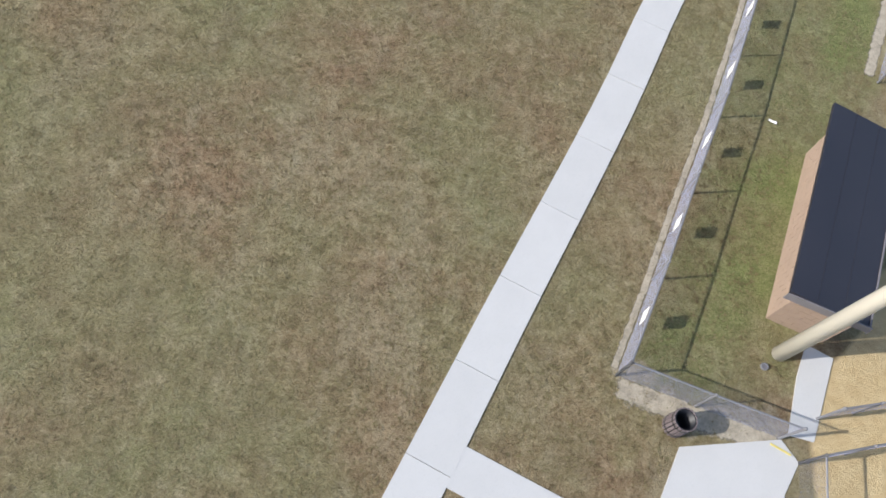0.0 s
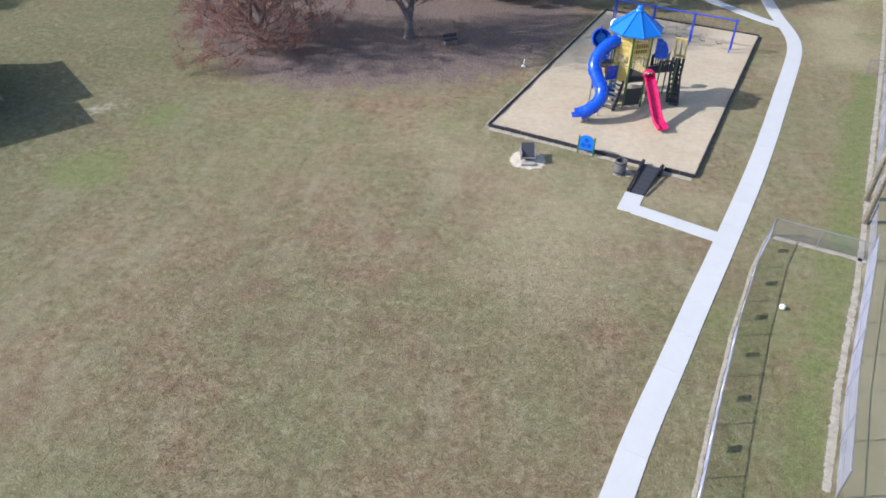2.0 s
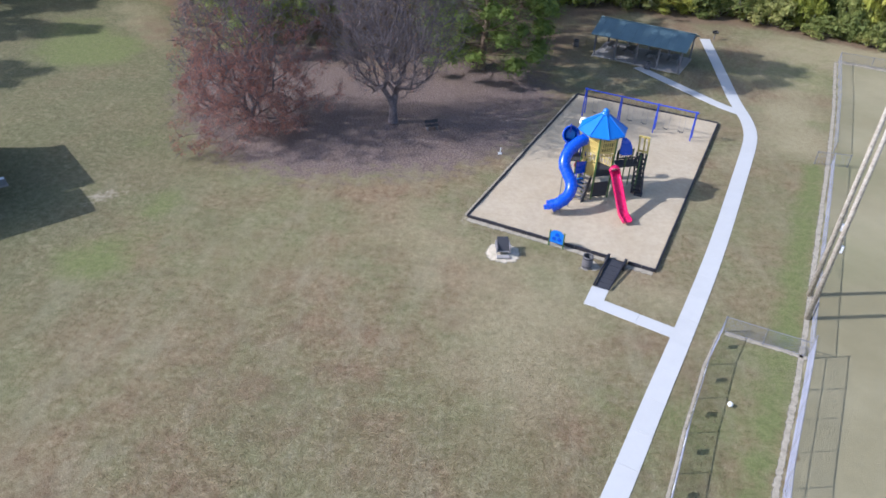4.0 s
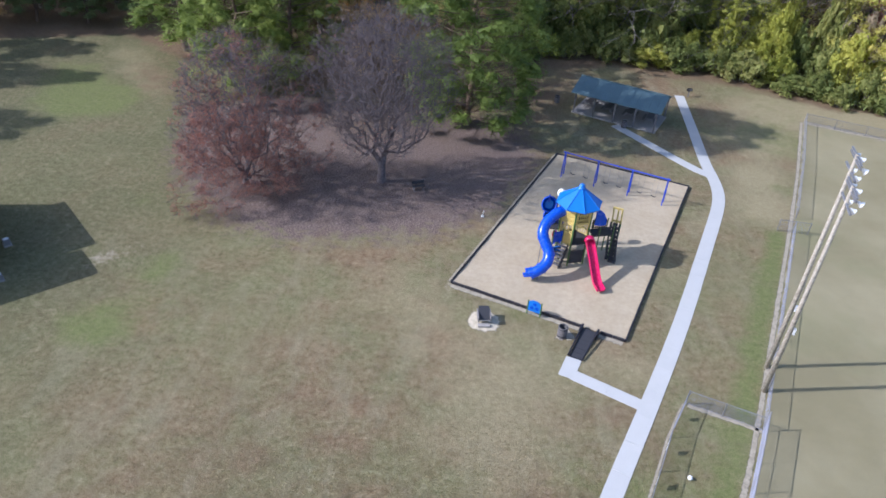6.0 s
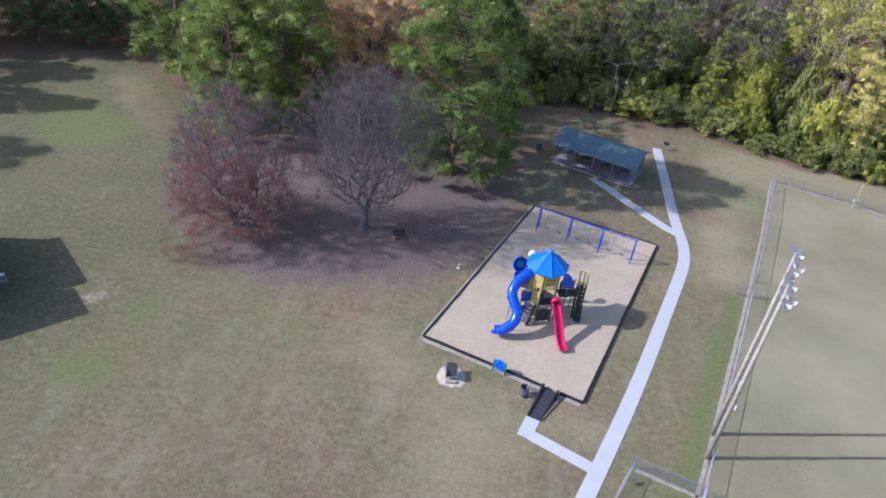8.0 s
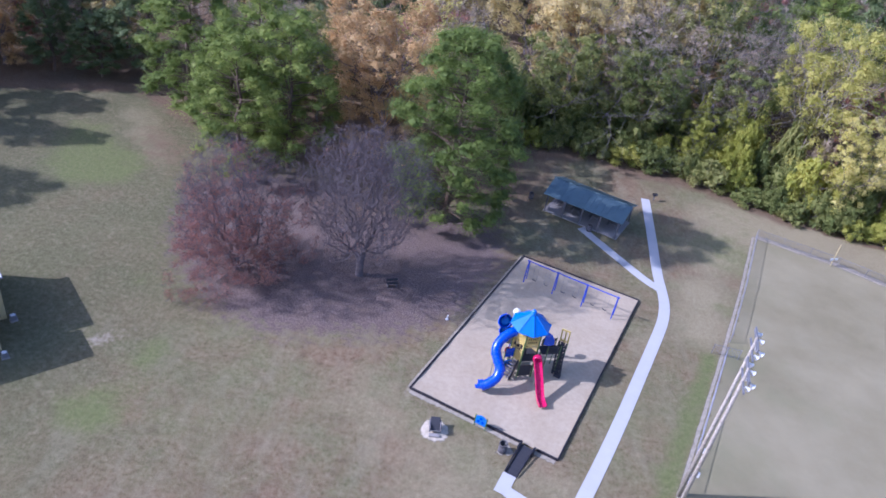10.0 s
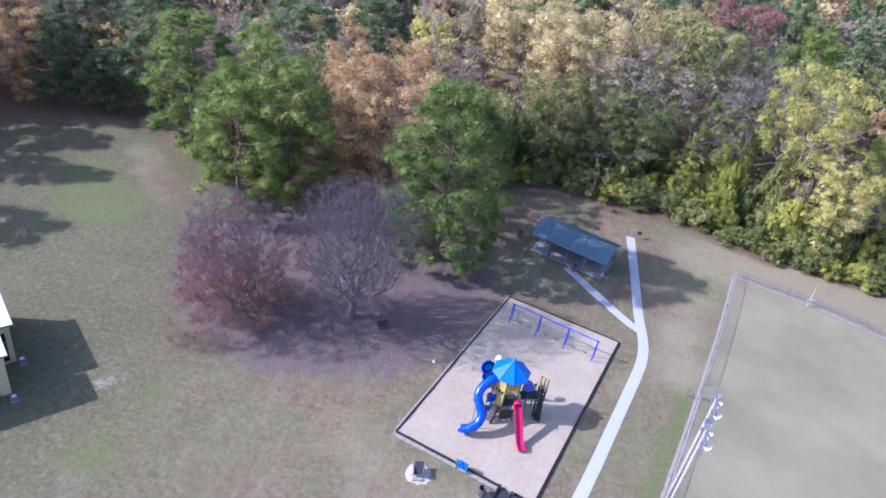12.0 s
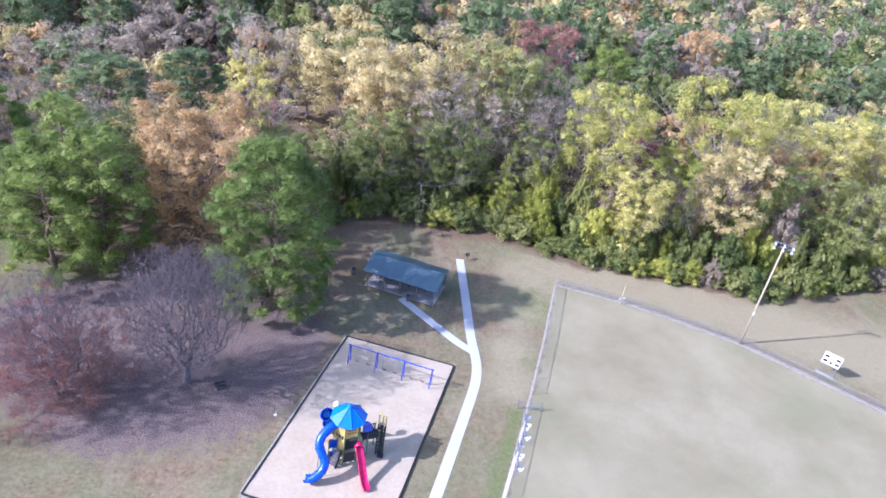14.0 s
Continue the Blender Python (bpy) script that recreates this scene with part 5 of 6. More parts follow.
def build_annexes():
    # two blue bubble rings and a pale dome on the far side
    a = base("bubble_climber", 5.85, 49.75, 0, "blue ring climber with a white dome beside the play tower", "climber")
    for x, z, r in ((-0.45, 4.1, 0.62), (-0.25, 3.0, 0.54)):
        bm = bmesh.new()
        lathe(bm, [(r * math.cos(q), -r * 0.75 * math.sin(q)) for q in (1.57, 1.3, 1.0, 0.7, 0.35, 0.0)] + [(r * 1.16, 0.0), (r * 1.16, 0.07), (r * 0.98, 0.07)], 20)
        o = part("bubble", bm, M_BLUE, a, "blue plastic bubble window", smooth=True)
        o.matrix_basis = pose(x, -0.1, z, 68, 0, 18)
        bm = bmesh.new()
        lathe(bm, [(0.0, -0.12), (r * 0.4, -0.1), (r * 0.62, -0.05)], 16)
        part("pane", bm, M_ROOFBLUE, o, "paler blue pane")
    bm = bmesh.new()
    bmesh.ops.create_icosphere(bm, subdivisions=3, radius=0.36, matrix=Matrix.Translation((0.45, 0.35, 5.05)))
    part("dome", bm, M_WHITE, a, "white plastic dome", smooth=True)
    for x in (-0.5, 0.5, 1.0):
        bm = bmesh.new()
        tube(bm, [(x, 0.1, 0), (x, 0.1, 4.9)], 0.06, 8)
        part("post", bm, M_BLUEPOST, a)
    bm = bmesh.new()
    plate(bm, [(-0.6, -0.9), (1.0, -0.9), (1.0, 0.6), (-0.6, 0.6)], 2.2, 2.3)
    part("deck", bm, M_RUBBER, a)
    # small blue seats and a red wheel on the near left side
    b = base("play_counter", 6.25, 47.15, 25, "blue plastic play counter with green posts under the tower", "play panel")
    for x in (-0.45, 0.45):
        bm = bmesh.new()
        tube(bm, [(x, 0, 0), (x, 0, 3.3)], 0.055, 8)
        part("post", bm, M_GREENPOST, b)
    for z, h, mat, nm in ((0.75, 0.9, M_ROOFBLUE, "panel"), (2.1, 1.0, M_BLUE, "upper_panel")):
        bm = bmesh.new()
        slotted(bm, 0.84, h, 2, 1, backed=True)
        o = part(nm, bm, mat, b)
        o.location = (0, 0, z)
    bm = bmesh.new()
    lathe(bm, [(0.1, -0.05), (0.28, -0.06), (0.32, 0.0), (0.28, 0.06), (0.1, 0.05)], 16)
    o = part("wheel", bm, M_RED, b, "red play wheel")
    o.matrix_basis = pose(-0.2, 0.25, 2.75, 80, 0, 20)
    # yellow deck and rock climber on the far right
    c = base("net_climber", 11.1, 49.3, -18, "dark climbing ladder with a tan yellow gateway panel", "climber")
    for x in (-0.40, 0.32):
        bm = bmesh.new()
        tube(bm, [(x, 0.35, 0), (x, 0.35, 3.1)], 0.06, 8)
        part("post", bm, M_GREENPOST, c)
        bm = bmesh.new()
        tube(bm, [(x + 0.30, -1.0, 0.1), (x + 0.22, -0.8, 0.9), (x, -0.25, 2.2), (x - 0.08, 0.3, 3.0)], [0.11, 0.09, 0.07, 0.06], 8)
        part("rail", bm, M_RUBBER, c)
    for x in (-0.42, -0.03, 0.30):
        bm = bmesh.new()
        tube(bm, [(x, 0.35, 3.0), (x - 0.03, 0.32, 3.9), (x - 0.08, 0.28, 4.45)], 0.075, 6)
        part("gateway_slat", bm, M_YELLOW, c, "tan yellow upright slat")
    bm = bmesh.new()
    box(bm, -0.5, 0.28, 4.28, 0.3, 0.38, 4.46, 0.03)
    part("gateway_panel", bm, M_YELLOW, c, "tan yellow top panel")
    bm = bmesh.new()
    box(bm, -0.45, 0.31, 3.05, 0.34, 0.40, 3.25, 0.03)
    part("gateway_sill", bm, M_YELLOW, c, "tan yellow sill")
    bm = bmesh.new()
    line = [(0.27, -0.93, 0.08), (0.2, -0.74, 0.9), (-0.02, -0.2, 2.2), (-0.1, 0.33, 2.95)]
    left, right = [[(x + dx, y + dy, z) for x, y, z in line] for dx, dy in ((-0.2, 0.03), (0.2, 0.03))]
    for p0, p1, q0, q1 in zip(left, left[1:], right, right[1:]):
        for dy in (0.0, 0.05):
            bm.faces.new([bm.verts.new((x, y + dy, z)) for x, y, z in (p0, q0, q1, p1)])
    part("climbing_board", bm, M_RUBBER, c, "dark curved climbing board")
    for i in range(8):
        f = (i + 0.4) / 8
        dx = 0.30 * (1 - f)
        bm = bmesh.new()
        box(bm, -0.36 + dx, -1.0 + 1.25 * f - 0.12, 0.15 + 2.6 * f, 0.28 + dx, -1.0 + 1.25 * f + 0.12, 0.26 + 2.6 * f, 0.02)
        part("rung", bm, M_RUBBER, c)
    bm = bmesh.new()
    box(bm, 0.1, -1.35, 0.05, 0.75, -0.85, 0.28, 0.05)
    part("foot_block", bm, M_RUBBER, c)
    # the bridge between the climber and the tower
    d = base("play_bridge", 9.75, 48.75, 20, "short dark bridge with a curved blue panel beside the tower", "play structure")
    bm = bmesh.new()
    box(bm, -0.75, -0.55, 2.4, 1.1, 0.55, 2.48, 0.01)
    part("deck", bm, M_RUBBER, d)
    for y in (-0.58, 0.58):
        bm = bmesh.new()
        slotted(bm, 1.3, 0.8, 1, 7)
        o = part("side_panel", bm, M_RUBBER, d)
        o.location = (0.2, y, 2.5)
    for x in (-0.3, 0.95):
        for y in (-0.6, 0.6):
            bm = bmesh.new()
            tube(bm, [(x, y, 0), (x, y, 3.4)], 0.05, 8)
            part("post", bm, M_GREENPOST, d)
    bm = bmesh.new()
    edge = [(-0.85, 4.95), (-0.5, 4.9), (-0.15, 4.6), (0.12, 4.1), (0.2, 3.45), (-0.35, 3.4), (-0.85, 3.55)]
    v = [bm.verts.new((x, y, z)) for y in (-0.5, -0.42) for x, z in edge]
    k = len(edge)
    for i in range(k):
        bm.faces.new((v[i], v[(i + 1) % k], v[k + (i + 1) % k], v[k + i]))
    bm.faces.new(v[:k])
    bm.faces.new(v[k:][::-1])
    bmesh.ops.recalc_face_normals(bm, faces=bm.faces[:])
    part("shade_panel", bm, M_BLUE, d, "curved blue plastic panel")


build_annexes()


def build_swings():
    ends = [(7.55, 62.6), (10.75, 61.4), (13.9, 60.2), (17.05, 59.0)]
    ang = math.atan2(ends[3][1] - ends[0][1], ends[3][0] - ends[0][0])
    s = base("swing_set", ends[0][0], ends[0][1], math.degrees(ang), "blue steel three-bay swing set standing on mulch", "swing set")
    n = math.hypot(ends[3][0] - ends[0][0], ends[3][1] - ends[0][1])
    bay = n / 3
    top = 2.65
    for i in range(4):
        for y in (-0.42, 0.42):
            bm = bmesh.new()
            tube(bm, [(i * bay, y, 0.02), (i * bay, y * 0.85, 1.4), (i * bay, y * 0.30, top)], 0.06, 10)
            part("leg", bm, M_BLUEPOST, s)
        bm = bmesh.new()
        tube(bm, [(i * bay - 0.1, 0, top + 0.05), (i * bay + 0.1, 0, top + 0.05)], 0.10, 10)
        part("clamp", bm, M_BLUEPOST, s)
    bm = bmesh.new()
    tube(bm, [(-0.2, 0, top + 0.05), (n + 0.2, 0, top + 0.05)], 0.06, 10)
    part("beam", bm, M_BLUEPOST, s)
    for i in range(3):
        for f in (0.3, 0.7):
            x = (i + f) * bay
            w = 0.24
            seat = []
            for k in range(7):
                u = k / 6 * 2 - 1
                seat.append((x + w * u, 0.0, 0.55 + 0.10 * u * u))
            bm = bmesh.new()
            for dx in range(6):
                box(bm, seat[dx][0], -0.07, seat[dx][2] - 0.01, seat[dx + 1][0] + 0.004, 0.07, seat[dx][2] + 0.012)
            st = part("swing_seat", bm, M_RUBBER, s)
            for u in (-1, 1):
                bm = bmesh.new()
                tube(bm, [(x + w * u, 0, 0.64), (x + w * u * 0.96, 0, top)], 0.009, 5)
                part("chain", bm, M_STEEL, st)
    return s


build_swings()


def slat_bin(name, x, y, r, h, label, slats=18, mat=M_BARREL):
    b = base(name, x, y, random.uniform(0, 20), label, "litter bin")
    bm = bmesh.new()
    lathe(bm, [(r * 0.84, 0.05), (r * 0.86, h * 0.96), (r * 0.80, h * 0.96), (r * 0.78, 0.09), (0.0, 0.09)], 24)
    part("liner", bm, M_BLACK, b, smooth=True)
    for k in range(slats):
        a = 360 * k / slats
        bm = bmesh.new()
        w = math.pi * r / slats * 0.78
        box(bm, r * 0.88, -w, 0.02, r, w, h + random.uniform(-0.01, 0.01), 0.012, pose(0, 0, 0, 0, 0, a))
        part("slat", bm, mat, b)
    for z in (0.18, h - 0.14):
        bm = bmesh.new()
        lathe(bm, [(r * 1.0, z - 0.03), (r * 1.025, z - 0.03), (r * 1.025, z + 0.03), (r * 1.0, z + 0.03)], 28)
        part("hoop", bm, M_BLACK, b)
    return b


slat_bin("slatted_bin", 6.02, 3.74, 0.29, 0.82, "round brown slatted litter bin beside the fence gate")
slat_bin("slatted_bin", 6.62, 37.85, 0.36, 0.95, "round grey slatted litter bin beside the playground ramp", mat=M_GREYPAINT)


def build_play_panel():
    p = base("play_board", 4.55, 39.9, -20, "blue arched play panel on two green posts", "play panel")
    for x in (-0.52, 0.52):
        bm = bmesh.new()
        tube(bm, [(x, 0, 0), (x, 0, 1.3)], 0.055, 8)
        part("post", bm, M_GREENPOST, p)
    bm = bmesh.new()
    outline = [(-0.48, 0.35), (0.48, 0.35), (0.48, 1.05)] + [(0.48 * math.cos(math.pi * k / 10), 1.05 + 0.32 * math.sin(math.pi * k / 10)) for k in range(1, 10)] + [(-0.48, 1.05)]
    f = [bm.verts.new((x, -0.03, z)) for x, z in outline]
    g = [bm.verts.new((x, 0.03, z)) for x, z in outline]
    bm.faces.new(f)
    bm.faces.new(g[::-1])
    for i in range(len(f)):
        bm.faces.new((f[i], g[i], g[(i + 1) % len(f)], f[(i + 1) % len(f)]))
    bmesh.ops.recalc_face_normals(bm, faces=bm.faces[:])
    part("panel", bm, M_ROOFBLUE, p)
    bm = bmesh.new()
    for x, z in ((-0.2, 0.7), (0.2, 0.7), (0.0, 1.05)):
        lathe(bm, [(0.0, 0.02), (0.14, 0.02), (0.14, -0.02)], 12, x, z)
    o = part("knob_plate", bm, M_BLUE, p)
    o.matrix_basis = pose(0, -0.045, 0, 90, 0, 0)


build_play_panel()


def build_rocker():
    c = base("sand_circle", 0.9, 38.55, 0, "pale bare sand circle worn in the lawn", "sand patch", kind="structure")
    bm = bmesh.new()
    n = 72
    mid = bm.verts.new((0, 0, 0.05))
    ring0 = []
    ring1 = []
    for k in range(n):
        a = 2 * math.pi * k / n
        r = 1.42 + 0.16 * noise.noise((math.cos(a) * 2.1, math.sin(a) * 2.1, 5.0)) + random.uniform(-0.07, 0.07)
        ring0.append(bm.verts.new((0.7 * r * math.cos(a), 0.7 * r * math.sin(a), 0.045)))
        ring1.append(bm.verts.new((r * math.cos(a), r * math.sin(a), 0.006)))
    for k in range(n):
        bm.faces.new((mid, ring0[k], ring0[(k + 1) % n]))
        bm.faces.new((ring0[k], ring1[k], ring1[(k + 1) % n], ring0[(k + 1) % n]))
    o = part("sand", bm, M_SAND, c, smooth=True)
    o.data.attributes.new("cover", "FLOAT", "POINT").data.foreach_set("value", [1.0] + [0.85, 0.0] * n)
    s = base("spring_rocker", 0.85, 38.7, 8, "small grey rocker seat with a dark sloping back on sand", "rocker")
    bm = bmesh.new()
    box(bm, -0.42, -0.55, 0.32, 0.42, 0.35, 0.46, 0.05)
    part("seat", bm, M_SLAB, s, "pale grey seat")
    bm = bmesh.new()
    box(bm, -0.40, -0.55, 0.0, 0.40, 0.62, 0.09, 0.03, pose(0, 0.0, 0.62, 24, 0, 0))
    part("back", bm, M_RUBBER, s, "dark sloping back board")
    for x in (-0.45, 0.45):
        bm = bmesh.new()
        box(bm, x - 0.05, -0.6, 0.25, x + 0.05, 0.45, 0.78, 0.04)
        part("side", bm, M_GREYPAINT, s)
    bm = bmesh.new()
    coil = [(0.17 * math.cos(k * 0.6), 0.17 * math.sin(k * 0.6), 0.04 + 0.30 * k / 50) for k in range(51)]
    tube(bm, coil, 0.025, 6)
    part("spring", bm, M_BLACK, s)
    bm = bmesh.new()
    box(bm, -0.5, -0.95, 0.05, 0.4, -0.62, 0.22, 0.04)
    part("foot_rest", bm, M_SLAB, s)


build_rocker()


# ---- chain-link fences ----
def chain_mesh(bm, n, h, gap=0.075, w=0.0022):
    """Diagonal wires both ways over a panel n long and h high, in the x-z plane."""
    for lean in (1, -1):
        c = -h
        while c < n:
            lo, hi = max(0.0, -c if lean > 0 else c + h - n), min(h, n - c if lean > 0 else c + h)
            if lean > 0:
                p, q = (c + lo, lo), (c + hi, hi)
            else:
                p, q = (c + h - lo, lo), (c + h - hi, hi)
            if hi - lo > 0.02:
                dx, dz = (w, -w) if lean > 0 else (w, w)
                a = bm.verts.new((p[0] - dx, -w * lean, p[1] - dz)), bm.verts.new((p[0] + dx, -w * lean, p[1] + dz)), bm.verts.new((p[0], w * 2, p[1]))
                b = bm.verts.new((q[0] - dx, -w * lean, q[1] - dz)), bm.verts.new((q[0] + dx, -w * lean, q[1] + dz)), bm.verts.new((q[0], w * 2, q[1]))
                for k in range(3):
                    bm.faces.new((a[k], a[(k + 1) % 3], b[(k + 1) % 3], b[k]))
            c += gap * 1.414
    return bm


def fence(name, line, h, step, label, mid=False, brace=False, gap=0.075, wire=0.0013, post_r=0.03, mat=None):
    f = base(name, 0, 0, 0, label, "fence")
    pts = list(line)
    if step:
        pts = []
        for a, b in zip(line, line[1:]):
            n = math.hypot(b[0] - a[0], b[1] - a[1])
            k = max(1, round(n / step))
            pts += [(a[0] + (b[0] - a[0]) * i / k, a[1] + (b[1] - a[1]) * i / k) for i in range(k)]
        pts.append(line[-1])
    for i, (x, y) in enumerate(pts):
        bm = bmesh.new()
        end = i in (0, len(pts) - 1)
        r = post_r * (1.25 if end else 1.0)
        tube(bm, [(x, y, -0.05), (x, y, h + (0.05 if end else 0.0))], r, 8)
        part("post", bm, M_STEEL, f)
        bm = bmesh.new()
        lathe(bm, [(r * 1.3, h - 0.03), (r * 1.35, h + 0.02), (r * 0.8, h + 0.07), (0.0, h + 0.085)], 8, x, y)
        part("post_cap", bm, M_STEEL, f)
    for (x0, y0), (x1, y1) in zip(pts, pts[1:]):
        n = math.hypot(x1 - x0, y1 - y0)
        ang = math.degrees(math.atan2(y1 - y0, x1 - x0))
        bm = bmesh.new()
        tube(bm, [(x0, y0, h), (x1, y1, h)], 0.026, 6)
        part("top_rail", bm, M_STEEL, f)
        if mid:
            bm = bmesh.new()
            tube(bm, [(x0, y0, h * 0.45), (x1, y1, h * 0.45)], 0.02, 6)
            part("mid_rail", bm, M_STEEL, f)
        if brace:
            bm = bmesh.new()
            tube(bm, [(x0, y0, 0.1), (x1, y1, h - 0.05)], 0.012, 5)
            part("brace", bm, M_STEEL, f)
        bm = bmesh.new()
        chain_mesh(bm, n, h - 0.05, gap, wire)
        o = part("chain_link", bm, mat or M_WIRE, f)
        o.matrix_basis = pose(x0, y0, 0.03, 0, 0, ang)
    return f


inner = fence("path_fence", INNER_FENCE, 1.2, 0, "low galvanised chain-link fence with small white plates beside the footpath", gap=0.06, wire=0.0017)
fence("path_fence", SOUTH_FENCE, 1.2, 0, "low galvanised chain-link fence beside the concrete slab", gap=0.06, wire=0.0017)
fence("path_fence", INNER_NORTH, 1.2, 0, "short galvanised chain-link fence closing the strip", gap=0.06, wire=0.0017)
fence("field_fence", [(13.2, 15.5), (15.2, 21.0), (18.1, 28.0), (19.2, 30.75)], 1.75, 2.6, "galvanised chain-link ball field fence with a middle rail", mid=True, gap=0.06, wire=0.0017)
fence("field_fence", [(19.2, 30.75), (20.6, 34.6), (25.6, 48.0), (28.6, 56.2)], 1.2, 3.0, "galvanised chain-link ball field fence on bare sand", post_r=0.038)
fence("field_fence", [(29.6, 58.8), (33.6, 70.0), (37.9, 83.0)], 1.2, 3.0, "galvanised chain-link ball field fence running to the corner", post_r=0.038, mat=M_DULLWIRE)
fence("field_fence", NORTH_FENCE, 1.2, 3.0, "galvanised chain-link outfield fence along the grass", gap=0.1, wire=0.0034, post_r=0.036, mat=M_DULLWIRE)
fence("gate_screen", [(27.2, 56.3), (29.9, 56.1)], 1.2, 1.4, "short chain-link screen across the field gate")


def build_plates():
    for (x0, y0), (x1, y1) in zip(INNER_FENCE[:-1], INNER_FENCE[1:]):
        n = math.hypot(x1 - x0, y1 - y0)
        ang = math.degrees(math.atan2(y1 - y0, x1 - x0))
        m = pose((x0 + x1) / 2, (y0 + y1) / 2, 0.57, 0, 0, ang)
        bm = bmesh.new()
        box(bm, -0.2, 0.016, 0, 0.2, 0.028, 0.42, 0.004)
        o = tagged(new("fence_plate", mesh_of(bm, "fence_plate", M_WHITE)), "white metal plate tied to the chain-link fence", "sign", "plates along the fence")
        o.matrix_basis = m


build_plates()


# ---- light poles ----
def lamp_head(parent, m):
    h = base("floodlight", 0, 0)
    h.parent = parent
    h.matrix_basis = m
    bm = bmesh.new()
    lathe(bm, [(0.0, 0.0), (0.08, 0.0), (0.12, 0.10), (0.13, 0.20), (0.24, 0.38), (0.255, 0.40), (0.23, 0.385), (0.21, 0.36)], 16)
    part("housing", bm, M_LAMP, h, "white floodlight housing", smooth=True)
    bm = bmesh.new()
    lathe(bm, [(0.0, 0.385), (0.15, 0.38), (0.225, 0.37)], 16)
    part("lens", bm, M_GLASS, h, smooth=True)


def light_pole(x, y, h, r0, r1, label, heads, aim=0.0, mat=None):
    p = base("light_pole", x, y, aim, label, "light pole", "field light poles")
    bm = bmesh.new()
    tube(bm, [(0, 0, -0.1), (0, 0, h * 0.5), (0, 0, h)], [r0, (r0 + r1) / 2, r1], 16)
    part("pole", bm, mat or M_WOODPOLE, p, smooth=True)
    for z in sorted({z for _, z, _ in heads}):
        bm = bmesh.new()
        box(bm, -0.06, -1.35, z - 0.06, 0.06, 1.35, z + 0.06, 0.01)
        part("cross_arm", bm, M_STEEL, p)
    for y1, z, tilt in heads:
        lamp_head(p, pose(0.15, y1, z - 0.05, 0, 90 + tilt, 0) @ Matrix.Scale(0.78, 4))
    bm = bmesh.new()
    box(bm, r0 * 0.9, -0.11, 5.2, r0 + 0.14, 0.11, 5.65, 0.02)
    part("control_box", bm, M_LAMP, p, "small white control box")
    return p


light_pole(20.25, 34.5, 16.0, 0.18, 0.11, "tall weathered wooden light pole with white floodlights", [(-1.1, 15.7, 30), (0.0, 15.9, 30), (1.1, 15.7, 30), (-0.5, 14.9, 30), (0.6, 14.9, 30)], -10)
light_pole(21.1, 37.0, 16.8, 0.18, 0.11, "tall weathered wooden light pole with white floodlights", [(-1.1, 16.5, 30), (0.0, 16.7, 30), (1.1, 16.5, 30), (-0.5, 15.7, 30), (0.6, 15.7, 30)], -10)
light_pole(62.2, 71.7, 16.3, 0.16, 0.10, "tall pale light pole with a cluster of floodlights", [(yy, z, 28) for z in (15.9, 16.5) for yy in (-1.1, 0.0, 1.1)], -120, M_TANPOLE)
light_pole(8.95, 5.95, 15.0, 0.21, 0.14, "tall pale concrete light pole beside the dugout", [(yy, 14.6, 30) for yy in (-1.1, 0.0, 1.1)], 0, M_GREYPOLE)


